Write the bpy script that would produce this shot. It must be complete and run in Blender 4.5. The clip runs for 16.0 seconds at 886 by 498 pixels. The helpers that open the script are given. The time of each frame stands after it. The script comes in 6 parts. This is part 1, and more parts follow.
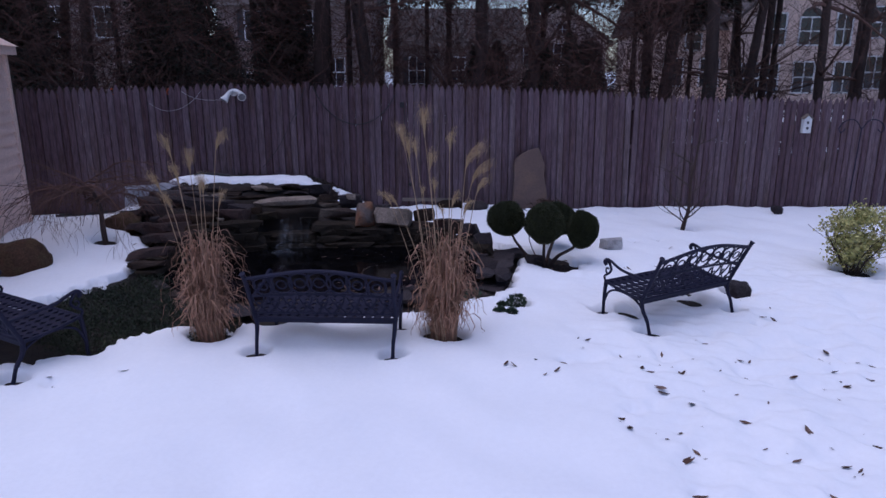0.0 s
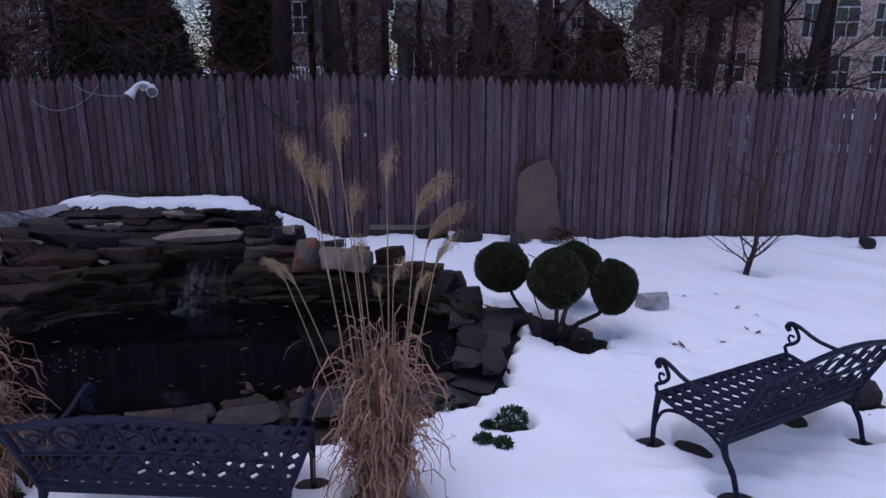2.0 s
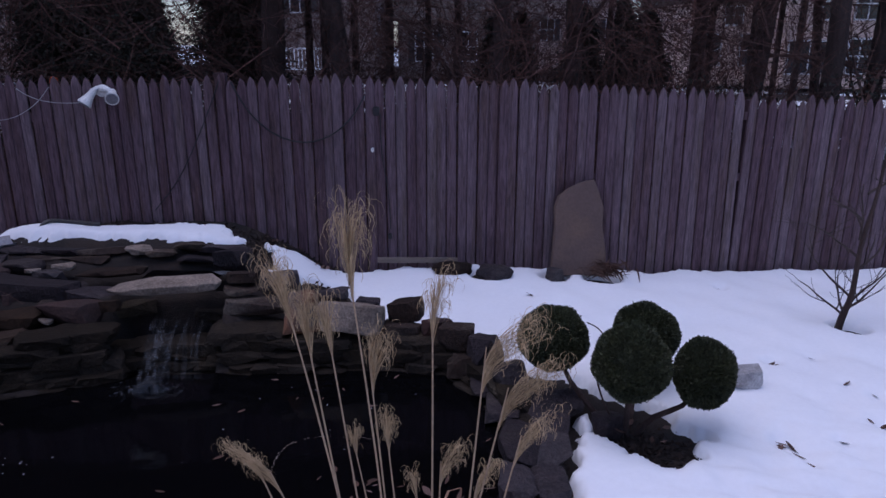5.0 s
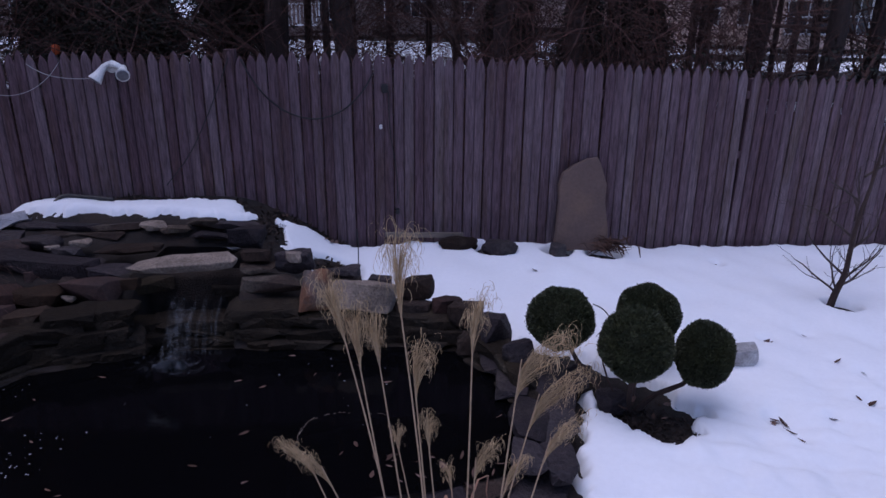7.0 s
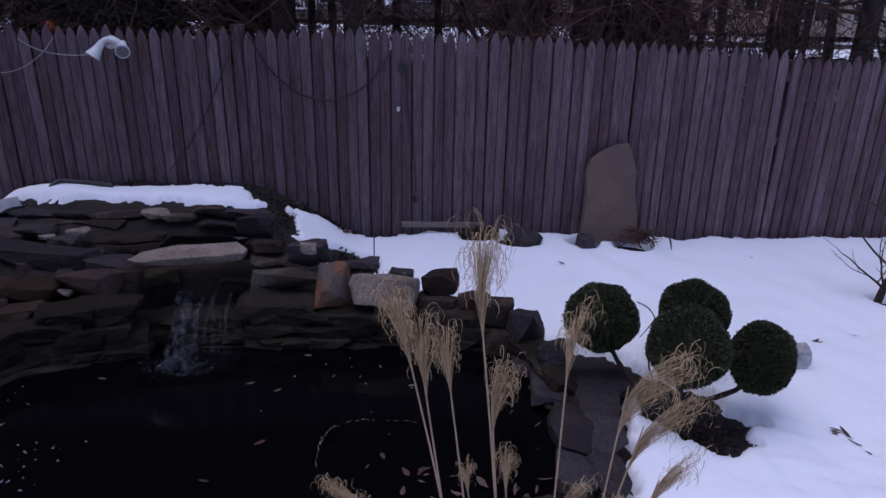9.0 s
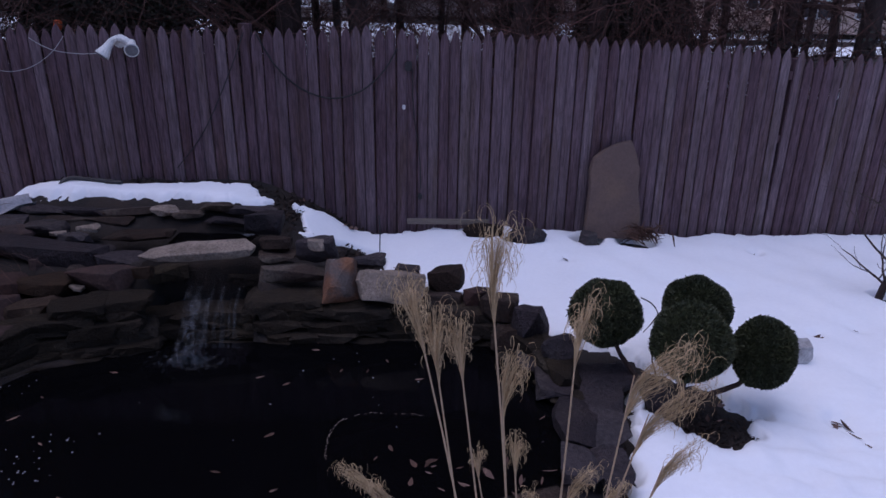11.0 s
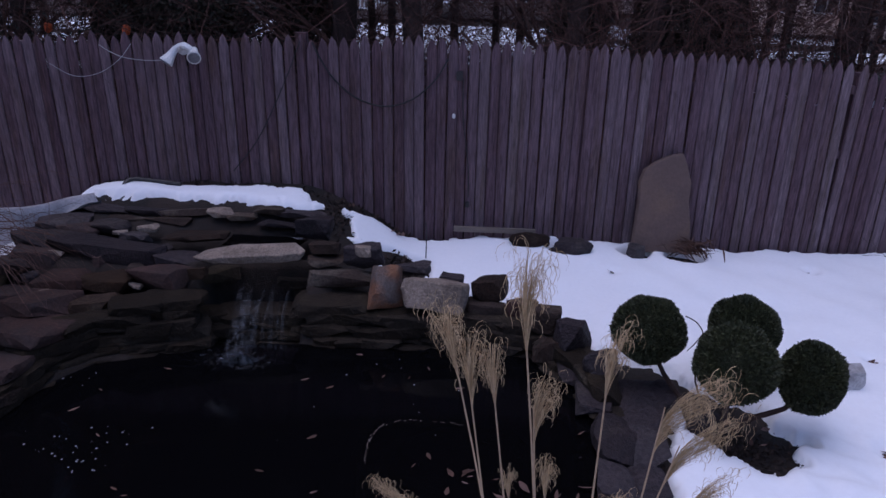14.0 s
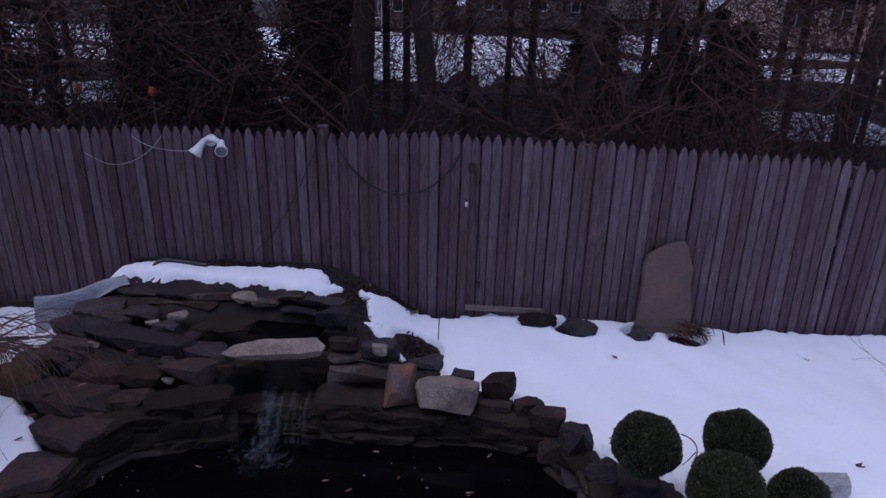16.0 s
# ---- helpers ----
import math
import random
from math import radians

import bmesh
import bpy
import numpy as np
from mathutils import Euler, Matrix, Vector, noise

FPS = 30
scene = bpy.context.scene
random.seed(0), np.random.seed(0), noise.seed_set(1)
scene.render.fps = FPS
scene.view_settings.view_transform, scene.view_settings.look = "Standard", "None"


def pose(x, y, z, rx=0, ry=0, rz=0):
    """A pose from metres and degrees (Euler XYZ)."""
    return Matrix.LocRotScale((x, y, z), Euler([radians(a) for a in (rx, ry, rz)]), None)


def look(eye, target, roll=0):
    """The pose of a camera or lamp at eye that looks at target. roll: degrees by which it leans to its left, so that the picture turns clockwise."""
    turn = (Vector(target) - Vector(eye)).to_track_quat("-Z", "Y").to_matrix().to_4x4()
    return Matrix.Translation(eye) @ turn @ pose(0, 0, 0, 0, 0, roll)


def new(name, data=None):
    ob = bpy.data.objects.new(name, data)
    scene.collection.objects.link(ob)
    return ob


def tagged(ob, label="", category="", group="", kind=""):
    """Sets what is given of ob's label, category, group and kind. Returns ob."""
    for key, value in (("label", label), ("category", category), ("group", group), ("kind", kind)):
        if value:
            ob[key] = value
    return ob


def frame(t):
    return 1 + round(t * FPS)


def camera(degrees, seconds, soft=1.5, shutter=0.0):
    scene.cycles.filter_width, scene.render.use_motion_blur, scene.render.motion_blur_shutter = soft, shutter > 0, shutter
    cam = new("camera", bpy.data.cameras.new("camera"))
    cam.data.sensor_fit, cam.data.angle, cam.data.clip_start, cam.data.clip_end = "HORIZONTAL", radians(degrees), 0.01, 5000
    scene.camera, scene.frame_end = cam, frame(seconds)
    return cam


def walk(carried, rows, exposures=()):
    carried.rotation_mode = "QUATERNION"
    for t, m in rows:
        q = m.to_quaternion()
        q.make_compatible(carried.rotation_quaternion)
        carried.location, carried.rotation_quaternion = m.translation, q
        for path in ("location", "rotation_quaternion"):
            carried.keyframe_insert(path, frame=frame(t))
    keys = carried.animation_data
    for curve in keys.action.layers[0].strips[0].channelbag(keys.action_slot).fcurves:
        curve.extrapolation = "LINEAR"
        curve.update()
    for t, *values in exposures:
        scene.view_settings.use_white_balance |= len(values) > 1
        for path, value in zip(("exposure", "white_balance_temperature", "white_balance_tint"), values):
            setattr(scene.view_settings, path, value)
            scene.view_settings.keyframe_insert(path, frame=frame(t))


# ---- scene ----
cam = camera(66.0, 16.0)
PATH = [
    (0, (0.022, -0.805, 1.895), (0.021, 1.130, 1.389), 0.0),
    (0.5, (0.093, -0.308, 1.928), (0.083, 1.625, 1.416), 0.0),
    (1, (0.175, 0.239, 1.899), (0.158, 2.172, 1.385), -0.0),
    (1.5, (0.264, 0.838, 1.867), (0.238, 2.770, 1.349), -0.1),
    (2, (0.358, 1.576, 1.793), (0.323, 3.508, 1.278), -0.0),
    (2.5, (0.314, 2.203, 1.764), (0.276, 4.131, 1.234), 0.1),
    (3, (0.185, 2.750, 1.747), (0.144, 4.678, 1.218), 0.1),
    (3.5, (0.127, 3.019, 1.741), (0.083, 4.947, 1.212), 0.2),
    (4, (0.134, 3.152, 1.757), (0.086, 5.079, 1.222), 0.2),
    (4.2, (0.144, 3.118, 1.784), (0.096, 5.042, 1.239), 0.1),
    (6.3, (0.060, 2.607, 2.233), (0.058, 4.512, 1.625), 0.8),
    (6.5, (0.059, 2.649, 2.215), (0.051, 4.550, 1.593), 0.7),
    (7, (-0.006, 2.782, 2.185), (-0.013, 4.658, 1.492), 0.7),
    (7.5, (-0.068, 2.928, 2.170), (-0.072, 4.791, 1.443), 0.8),
    (8, (-0.127, 3.012, 2.140), (-0.127, 4.875, 1.412), 1.0),
    (8.5, (-0.165, 3.076, 2.116), (-0.165, 4.938, 1.386), 1.0),
    (9, (-0.206, 3.121, 2.085), (-0.203, 4.984, 1.358), 1.1),
    (9.2, (-0.190, 3.130, 2.101), (-0.196, 4.990, 1.367), 1.0),
    (11.3, (-0.253, 3.035, 2.096), (-0.255, 4.896, 1.363), 1.1),
    (11.5, (-0.298, 3.013, 2.075), (-0.298, 4.875, 1.344), 1.2),
    (12, (-0.347, 2.969, 2.037), (-0.351, 4.831, 1.308), 1.2),
    (12.5, (-0.344, 2.962, 2.061), (-0.348, 4.826, 1.335), 1.2),
    (13, (-0.306, 2.981, 2.180), (-0.314, 4.844, 1.451), 1.3),
    (13.1, (-0.295, 2.988, 2.176), (-0.323, 4.851, 1.451), 1.3),
    (13.2, (-0.284, 2.995, 2.173), (-0.340, 4.857, 1.453), 1.3),
    (13.3, (-0.272, 3.003, 2.169), (-0.355, 4.864, 1.450), 1.3),
    (13.4, (-0.261, 3.010, 2.166), (-0.362, 4.870, 1.444), 1.3),
    (13.5, (-0.250, 3.017, 2.162), (-0.366, 4.877, 1.435), 1.3),
    (14, (-0.204, 3.041, 2.172), (-0.350, 4.896, 1.438), 1.2),
    (14.5, (-0.190, 3.033, 2.360), (-0.345, 4.886, 1.623), 1.3),
    (15, (-0.151, 3.002, 2.593), (-0.324, 4.851, 1.849), 1.2),
    (15.5, (-0.192, 2.961, 2.826), (-0.361, 4.806, 2.073), 1.5),
    (16, (-0.242, 3.053, 3.001), (-0.417, 4.898, 2.249), 1.5),
]
EXPOSURES = [(0, 0.15, 5620, 23), (4, 0.14, 5620, 24.5), (16, 0.13, 5620, 25.5)]
walk(cam, [(t, look(eye, target, roll)) for t, eye, target, roll in PATH], EXPOSURES)

# ---- world and light: a clear winter dusk, sun below the trees ----
world = bpy.data.worlds.new("dusk_sky")
scene.world = world
world.use_nodes = True
wn, wl = world.node_tree.nodes, world.node_tree.links
sky = wn.new("ShaderNodeTexSky")
sky.sky_type, sky.sun_disc = "NISHITA", False
sky.sun_elevation, sky.sun_rotation = radians(79), radians(-73)
wl.new(sky.outputs[0], wn["Background"].inputs[0])
wn["Background"].inputs[1].default_value = 0.125
sun = new("sun", bpy.data.lights.new("sun", "SUN"))
sun.data.energy, sun.data.angle, sun.data.color = 1.2, radians(70), (1.0, 0.93, 0.92)
sun.matrix_world = look((-5, 1.5, 27), (0, 0, 0))


# ---- materials ----
def mix_rgb(nt, fac, a, b, how="MIX"):
    n = nt.nodes.new("ShaderNodeMix")
    n.data_type, n.blend_type = "RGBA", how
    for sock, v in ((n.inputs[0], fac), (n.inputs[6], a), (n.inputs[7], b)):
        if isinstance(v, (tuple, list)):
            sock.default_value = (*v, 1)
        elif isinstance(v, float):
            sock.default_value = v
        else:
            nt.links.new(v, sock)
    return n.outputs[2]


def noise_tex(nt, coord, scale, detail=4.0, rough=0.6):
    n = nt.nodes.new("ShaderNodeTexNoise")
    n.inputs["Scale"].default_value = scale
    n.inputs["Detail"].default_value = detail
    n.inputs["Roughness"].default_value = rough
    nt.links.new(coord, n.inputs["Vector"])
    return n.outputs["Fac"]


def ramp(nt, fac, lo, hi):
    n = nt.nodes.new("ShaderNodeMapRange")
    n.inputs["From Min"].default_value = lo
    n.inputs["From Max"].default_value = hi
    n.clamp = True
    nt.links.new(fac, n.inputs["Value"])
    return n.outputs["Result"]


def surface(name, c1, c2, scale=5.0, fine=60.0, rough=0.8, bump=0.3, vary=0.0, metal=0.0,
            stretch=(1, 1, 1), third=None, depth=0.01, island=False, spec=0.5, contrast=0.24):
    """Two base colours mixed by a broad noise, grain by a fine one, tone varied from piece to piece."""
    m = bpy.data.materials.new(name)
    m.use_nodes = True
    nt = m.node_tree
    bsdf = nt.nodes["Principled BSDF"]
    geo = nt.nodes.new("ShaderNodeNewGeometry")
    mp = nt.nodes.new("ShaderNodeVectorMath")
    mp.operation = "MULTIPLY"
    mp.inputs[1].default_value = stretch
    nt.links.new(geo.outputs["Position"], mp.inputs[0])
    co = mp.outputs[0]
    broad = noise_tex(nt, co, scale)
    grain = noise_tex(nt, co, fine, 3.0, 0.7)
    col = mix_rgb(nt, ramp(nt, broad, 0.32, 0.68), c1, c2)
    if third:
        patch = noise_tex(nt, co, scale * 0.43, 5.0, 0.65)
        col = mix_rgb(nt, ramp(nt, patch, 0.52, 0.66), col, third)
    g = nt.nodes.new("ShaderNodeMapRange")
    g.inputs["From Min"].default_value, g.inputs["From Max"].default_value = 0.25, 0.75
    g.inputs["To Min"].default_value, g.inputs["To Max"].default_value = 1 - contrast * 1.15, 1 + contrast * 0.85
    nt.links.new(grain, g.inputs["Value"])
    val = g.outputs["Result"]
    if vary:
        if island:
            r = geo.outputs["Random Per Island"]
        else:
            r = nt.nodes.new("ShaderNodeObjectInfo").outputs["Random"]
        v = nt.nodes.new("ShaderNodeMapRange")
        v.inputs["To Min"].default_value, v.inputs["To Max"].default_value = 1 - vary, 1 + vary
        nt.links.new(r, v.inputs["Value"])
        mu = nt.nodes.new("ShaderNodeMath")
        mu.operation = "MULTIPLY"
        nt.links.new(val, mu.inputs[0])
        nt.links.new(v.outputs["Result"], mu.inputs[1])
        val = mu.outputs[0]
    hsv = nt.nodes.new("ShaderNodeHueSaturation")
    if vary and not island:
        sv = nt.nodes.new("ShaderNodeMapRange")
        sv.inputs["To Min"].default_value, sv.inputs["To Max"].default_value = 1.2, 0.8
        nt.links.new(r, sv.inputs["Value"])
        nt.links.new(sv.outputs["Result"], hsv.inputs["Saturation"])
    nt.links.new(col, hsv.inputs["Color"])
    nt.links.new(val, hsv.inputs["Value"])
    nt.links.new(hsv.outputs[0], bsdf.inputs["Base Color"])
    bsdf.inputs["Roughness"].default_value = rough
    bsdf.inputs["Metallic"].default_value = metal
    bsdf.inputs["Specular IOR Level"].default_value = spec
    if bump:
        b = nt.nodes.new("ShaderNodeBump")
        b.inputs["Strength"].default_value, b.inputs["Distance"].default_value = bump, depth
        add = nt.nodes.new("ShaderNodeMath")
        nt.links.new(grain, add.inputs[0])
        nt.links.new(broad, add.inputs[1])
        nt.links.new(add.outputs[0], b.inputs["Height"])
        nt.links.new(b.outputs[0], bsdf.inputs["Normal"])
    return m


SNOW = surface("snow", (0.87, 0.875, 0.885), (0.82, 0.83, 0.85), 1.3, 30, 0.8, 0.12, depth=0.01, spec=0.2, contrast=0.025)
SOIL = surface("soil", (0.0105, 0.0075, 0.006), (0.0225, 0.015, 0.0112), 6, 70, 0.95, 0.8, third=(0.0315, 0.0195, 0.0135), depth=0.018)
FENCE = surface("weathered_fence", (0.104, 0.068, 0.077), (0.154, 0.105, 0.121), 2.2, 9, 0.9, 0.5, vary=0.27,
                stretch=(9, 9, 0.8), third=(0.0986, 0.0628, 0.0605), depth=0.006, spec=0.2, contrast=0.5)
SLATE = surface("slate", (0.027, 0.0225, 0.0255), (0.042, 0.031, 0.033), 5, 40, 0.7, 1.0, spec=0.22, contrast=0.45, depth=0.018, vary=0.4, third=(0.062, 0.05, 0.047))
FIELD = surface("fieldstone", (0.044, 0.027, 0.019), (0.025, 0.0165, 0.013), 6, 50, 0.85, 1.0, spec=0.22, contrast=0.45, depth=0.018, vary=0.45, third=(0.085, 0.066, 0.05))
PALE = surface("pale_sandstone", (0.33, 0.262, 0.21), (0.21, 0.166, 0.132), 7, 60, 0.85, 0.9, third=(0.14, 0.108, 0.0845), spec=0.22, contrast=0.4, depth=0.018)
RUST = surface("rusty_stone", (0.207, 0.0978, 0.0514), (0.145, 0.0723, 0.0468), 6, 55, 0.85, 0.5, third=(0.115, 0.0935, 0.0842), spec=0.22, contrast=0.3, depth=0.018)
REDDISH = surface("reddish_stone", (0.0601, 0.0318, 0.0258), (0.0355, 0.0233, 0.0215), 6, 50, 0.85, 0.5, spec=0.22, contrast=0.45, depth=0.018, vary=0.35, third=(0.035, 0.028, 0.028))
TAWNY = surface("tawny_stone", (0.053, 0.032, 0.02), (0.034, 0.0215, 0.0152), 6, 50, 0.85, 1.0, spec=0.22, contrast=0.45, depth=0.018, vary=0.45, third=(0.085, 0.062, 0.042))
# wet mossy brown, with the shade of the recessed wall darkened into it
WET_SHADED = surface("wet_mossy_stone_shaded", (0.0228, 0.0149, 0.00842), (0.0143, 0.00994, 0.00634), 5, 45, 0.8, 1.0, spec=0.22, contrast=0.45, depth=0.018, vary=0.5, third=(0.036, 0.0259, 0.0144))
LITTER = surface("leaf_litter", (0.019, 0.011, 0.008), (0.036, 0.021, 0.014), 20, 80, 0.9, 0.0, vary=0.5, island=True)
ICY = surface("frosted_stone", (0.38, 0.37, 0.37), (0.27, 0.26, 0.26), 8, 60, 0.7, 0.6, third=(0.5, 0.5, 0.51), contrast=0.3)
BROWNROCK = surface("brown_boulder", (0.083, 0.042, 0.024), (0.05, 0.029, 0.018), 6, 50, 0.9, 0.6, third=(0.0782, 0.0549, 0.0255), spec=0.22, contrast=0.45, depth=0.018)
SHELF = surface("silted_stone", (0.032, 0.018, 0.011), (0.016, 0.01, 0.008), 7, 50, 0.5, 0.8, third=(0.05, 0.026, 0.015), contrast=0.5, depth=0.02)
SLABM = surface("leaning_slab_stone", (0.134, 0.0877, 0.0723), (0.11, 0.0731, 0.062), 3, 40, 0.9, 0.4, third=(0.155, 0.0988, 0.0723), contrast=0.14)
METAL = surface("black_cast_metal", (0.01, 0.0104, 0.026), (0.016, 0.0162, 0.0364), 12, 150, 0.6, 0.15, metal=0.0, depth=0.002, spec=0.18)
BLACKP = surface("black_plastic", (0.012, 0.012, 0.014), (0.02, 0.02, 0.022), 10, 100, 0.5, 0.1)
WHITEP = surface("white_plastic", (0.72, 0.72, 0.70), (0.62, 0.62, 0.6), 9, 80, 0.5, 0.1)
CABLEM = surface("grey_cable", (0.42, 0.42, 0.41), (0.34, 0.34, 0.33), 9, 80, 0.5, 0.0)
TUBM = surface("grey_white_tub", (0.36, 0.35, 0.37), (0.24, 0.235, 0.25), 7, 60, 0.6, 0.2)
SIDING = surface("cream_siding", (0.80, 0.59, 0.50), (0.73, 0.53, 0.45), 3, 50, 0.6, 0.1)
BARK = surface("bark", (0.0426, 0.0256, 0.0209), (0.0725, 0.0465, 0.0387), 5, 30, 0.95, 0.9, vary=0.25, stretch=(3, 3, 0.7), depth=0.018)
TWIG = surface("twigs", (0.0812, 0.041, 0.0309), (0.124, 0.0655, 0.0501), 1.0, 20, 0.95, 0.0, vary=0.3, island=True)
BRUSH = surface("brush_twigs", (0.06, 0.0265, 0.02), (0.115, 0.054, 0.041), 0.7, 15, 0.95, 0.0, vary=0.45, island=True)
GREENS = surface("evergreen_leaf", (0.0141, 0.0154, 0.00749), (0.0246, 0.023, 0.0115), 2, 30, 0.7, 0.0, vary=0.4, island=True)
TOPI = surface("topiary_needles", (0.030, 0.035, 0.0135), (0.046, 0.052, 0.017), 9, 60, 0.65, 0.0, vary=0.4, island=True)
COVER = surface("groundcover_leaf", (0.0112, 0.0208, 0.008), (0.024, 0.0336, 0.012), 4, 40, 0.8, 0.0, vary=0.4, island=True)
VARIEG = surface("variegated_leaf", (0.52, 0.45, 0.16), (0.21, 0.24, 0.07), 22, 90, 0.55, 0.0, vary=0.35, island=True)
SPROUT = surface("sprout_leaf", (0.035, 0.06, 0.035), (0.06, 0.09, 0.055), 14, 60, 0.7, 0.0, vary=0.4, island=True)
STRAW = surface("dry_grass", (0.235, 0.118, 0.078), (0.37, 0.215, 0.132), 12, 70, 0.85, 0.0, vary=0.35, island=True)
STALK = surface("straw_stalk", (0.36, 0.25, 0.15), (0.3, 0.2, 0.12), 12, 70, 0.8, 0.0, vary=0.15, island=True)
PLUME = surface("grass_plume", (0.47, 0.335, 0.185), (0.37, 0.26, 0.14), 20, 90, 0.9, 0.0, vary=0.25, island=True)
LEAF = surface("dead_leaf", (0.13, 0.066, 0.044), (0.07, 0.036, 0.027), 14, 80, 0.8, 0.2, vary=0.55)
WOODB = surface("old_board", (0.2, 0.16, 0.13), (0.14, 0.11, 0.09), 4, 30, 0.9, 0.4, stretch=(0.5, 6, 6))
WALLM = surface("house_siding", (0.74, 0.55, 0.46), (0.65, 0.48, 0.41), 0.6, 12, 0.8, 0.0, vary=0.1)
WALLG = surface("house_siding_grey", (0.27, 0.195, 0.175), (0.22, 0.165, 0.15), 0.6, 12, 0.8, 0.0)
ROOFM = surface("roof_shingle", (0.07, 0.055, 0.05), (0.1, 0.08, 0.075), 1.5, 18, 0.9, 0.2)
TRIMM = surface("white_trim", (0.75, 0.73, 0.72), (0.68, 0.66, 0.65), 2, 30, 0.6, 0.0)
SHUT = surface("dark_shutter", (0.03, 0.035, 0.04), (0.05, 0.05, 0.055), 2, 30, 0.6, 0.0)
GLASSD = surface("window_glass", (0.015, 0.018, 0.025), (0.025, 0.028, 0.035), 2, 8, 0.08, 0.0)
ORANGE = surface("orange_plastic", (0.75, 0.13, 0.03), (0.6, 0.1, 0.03), 5, 30, 0.5, 0.0)
LINK = surface("galvanised_wire", (0.3, 0.3, 0.32), (0.24, 0.24, 0.26), 5, 60, 0.5, 0.0, metal=0.6)


def water_mat():
    m = bpy.data.materials.new("pond_water")
    m.use_nodes = True
    nt = m.node_tree
    out, old = nt.nodes["Material Output"], nt.nodes["Principled BSDF"]
    nt.nodes.remove(old)
    geo = nt.nodes.new("ShaderNodeNewGeometry")
    b = nt.nodes.new("ShaderNodeBump")
    b.inputs["Strength"].default_value, b.inputs["Distance"].default_value = 0.12, 0.01
    nt.links.new(noise_tex(nt, geo.outputs["Position"], 7, 3.0, 0.5), b.inputs["Height"])
    tr = nt.nodes.new("ShaderNodeBsdfTransparent")
    tr.inputs[0].default_value = (0.12, 0.12, 0.12, 1)
    murk = nt.nodes.new("ShaderNodeBsdfDiffuse")
    murk.inputs[0].default_value = (0.0042, 0.0042, 0.0055, 1)
    body = nt.nodes.new("ShaderNodeMixShader")
    body.inputs[0].default_value = 0.5
    nt.links.new(tr.outputs[0], body.inputs[1])
    nt.links.new(murk.outputs[0], body.inputs[2])
    gl = nt.nodes.new("ShaderNodeBsdfGlossy")
    gl.inputs["Roughness"].default_value = 0.06
    nt.links.new(b.outputs[0], gl.inputs["Normal"])
    fr = nt.nodes.new("ShaderNodeFresnel")
    fr.inputs[0].default_value = 1.33
    nt.links.new(b.outputs[0], fr.inputs["Normal"])
    mx = nt.nodes.new("ShaderNodeMixShader")
    nt.links.new(fr.outputs[0], mx.inputs[0])
    nt.links.new(body.outputs[0], mx.inputs[1])
    nt.links.new(gl.outputs[0], mx.inputs[2])
    nt.links.new(mx.outputs[0], out.inputs[0])
    return m


def foam_mat():
    m = bpy.data.materials.new("falling_water")
    m.use_nodes = True
    nt = m.node_tree
    bsdf = nt.nodes["Principled BSDF"]
    geo = nt.nodes.new("ShaderNodeNewGeometry")
    mp = nt.nodes.new("ShaderNodeVectorMath")
    mp.operation = "MULTIPLY"
    mp.inputs[1].default_value = (1, 1, 0.25)
    nt.links.new(geo.outputs["Position"], mp.inputs[0])
    f = ramp(nt, noise_tex(nt, mp.outputs[0], 30, 3.0, 0.6), 0.38, 0.8)
    mu = nt.nodes.new("ShaderNodeMath")
    mu.operation = "MULTIPLY"
    mu.inputs[1].default_value = 0.055
    nt.links.new(f, mu.inputs[0])
    nt.links.new(mu.outputs[0], bsdf.inputs["Alpha"])
    bsdf.inputs["Base Color"].default_value = (0.62, 0.66, 0.72, 1)
    bsdf.inputs["Roughness"].default_value = 0.25
    return m


WATER, FOAM = water_mat(), foam_mat()


# ---- building helpers ----
def mesh_data(name, verts, faces, material, smooth=False):
    me = bpy.data.meshes.new(name)
    me.from_pydata([tuple(v) for v in verts], [], [tuple(f) for f in faces])
    if material:
        me.materials.append(material)
    if smooth:
        me.shade_smooth()
    me.update()
    return me


def put(name, me, parent=None, m=None, label=""):
    ob = new(name, me)
    if m is not None:
        ob.matrix_basis = m
    if parent is not None:
        ob.parent = parent
    return tagged(ob, label) if label else ob


def thing(name, x, y, z, rz, label, category, group="", kind=""):
    e = new(name)
    e.empty_display_size = 0.1
    e.matrix_basis = pose(x, y, z, 0, 0, rz)
    return tagged(e, label, category, group, kind)


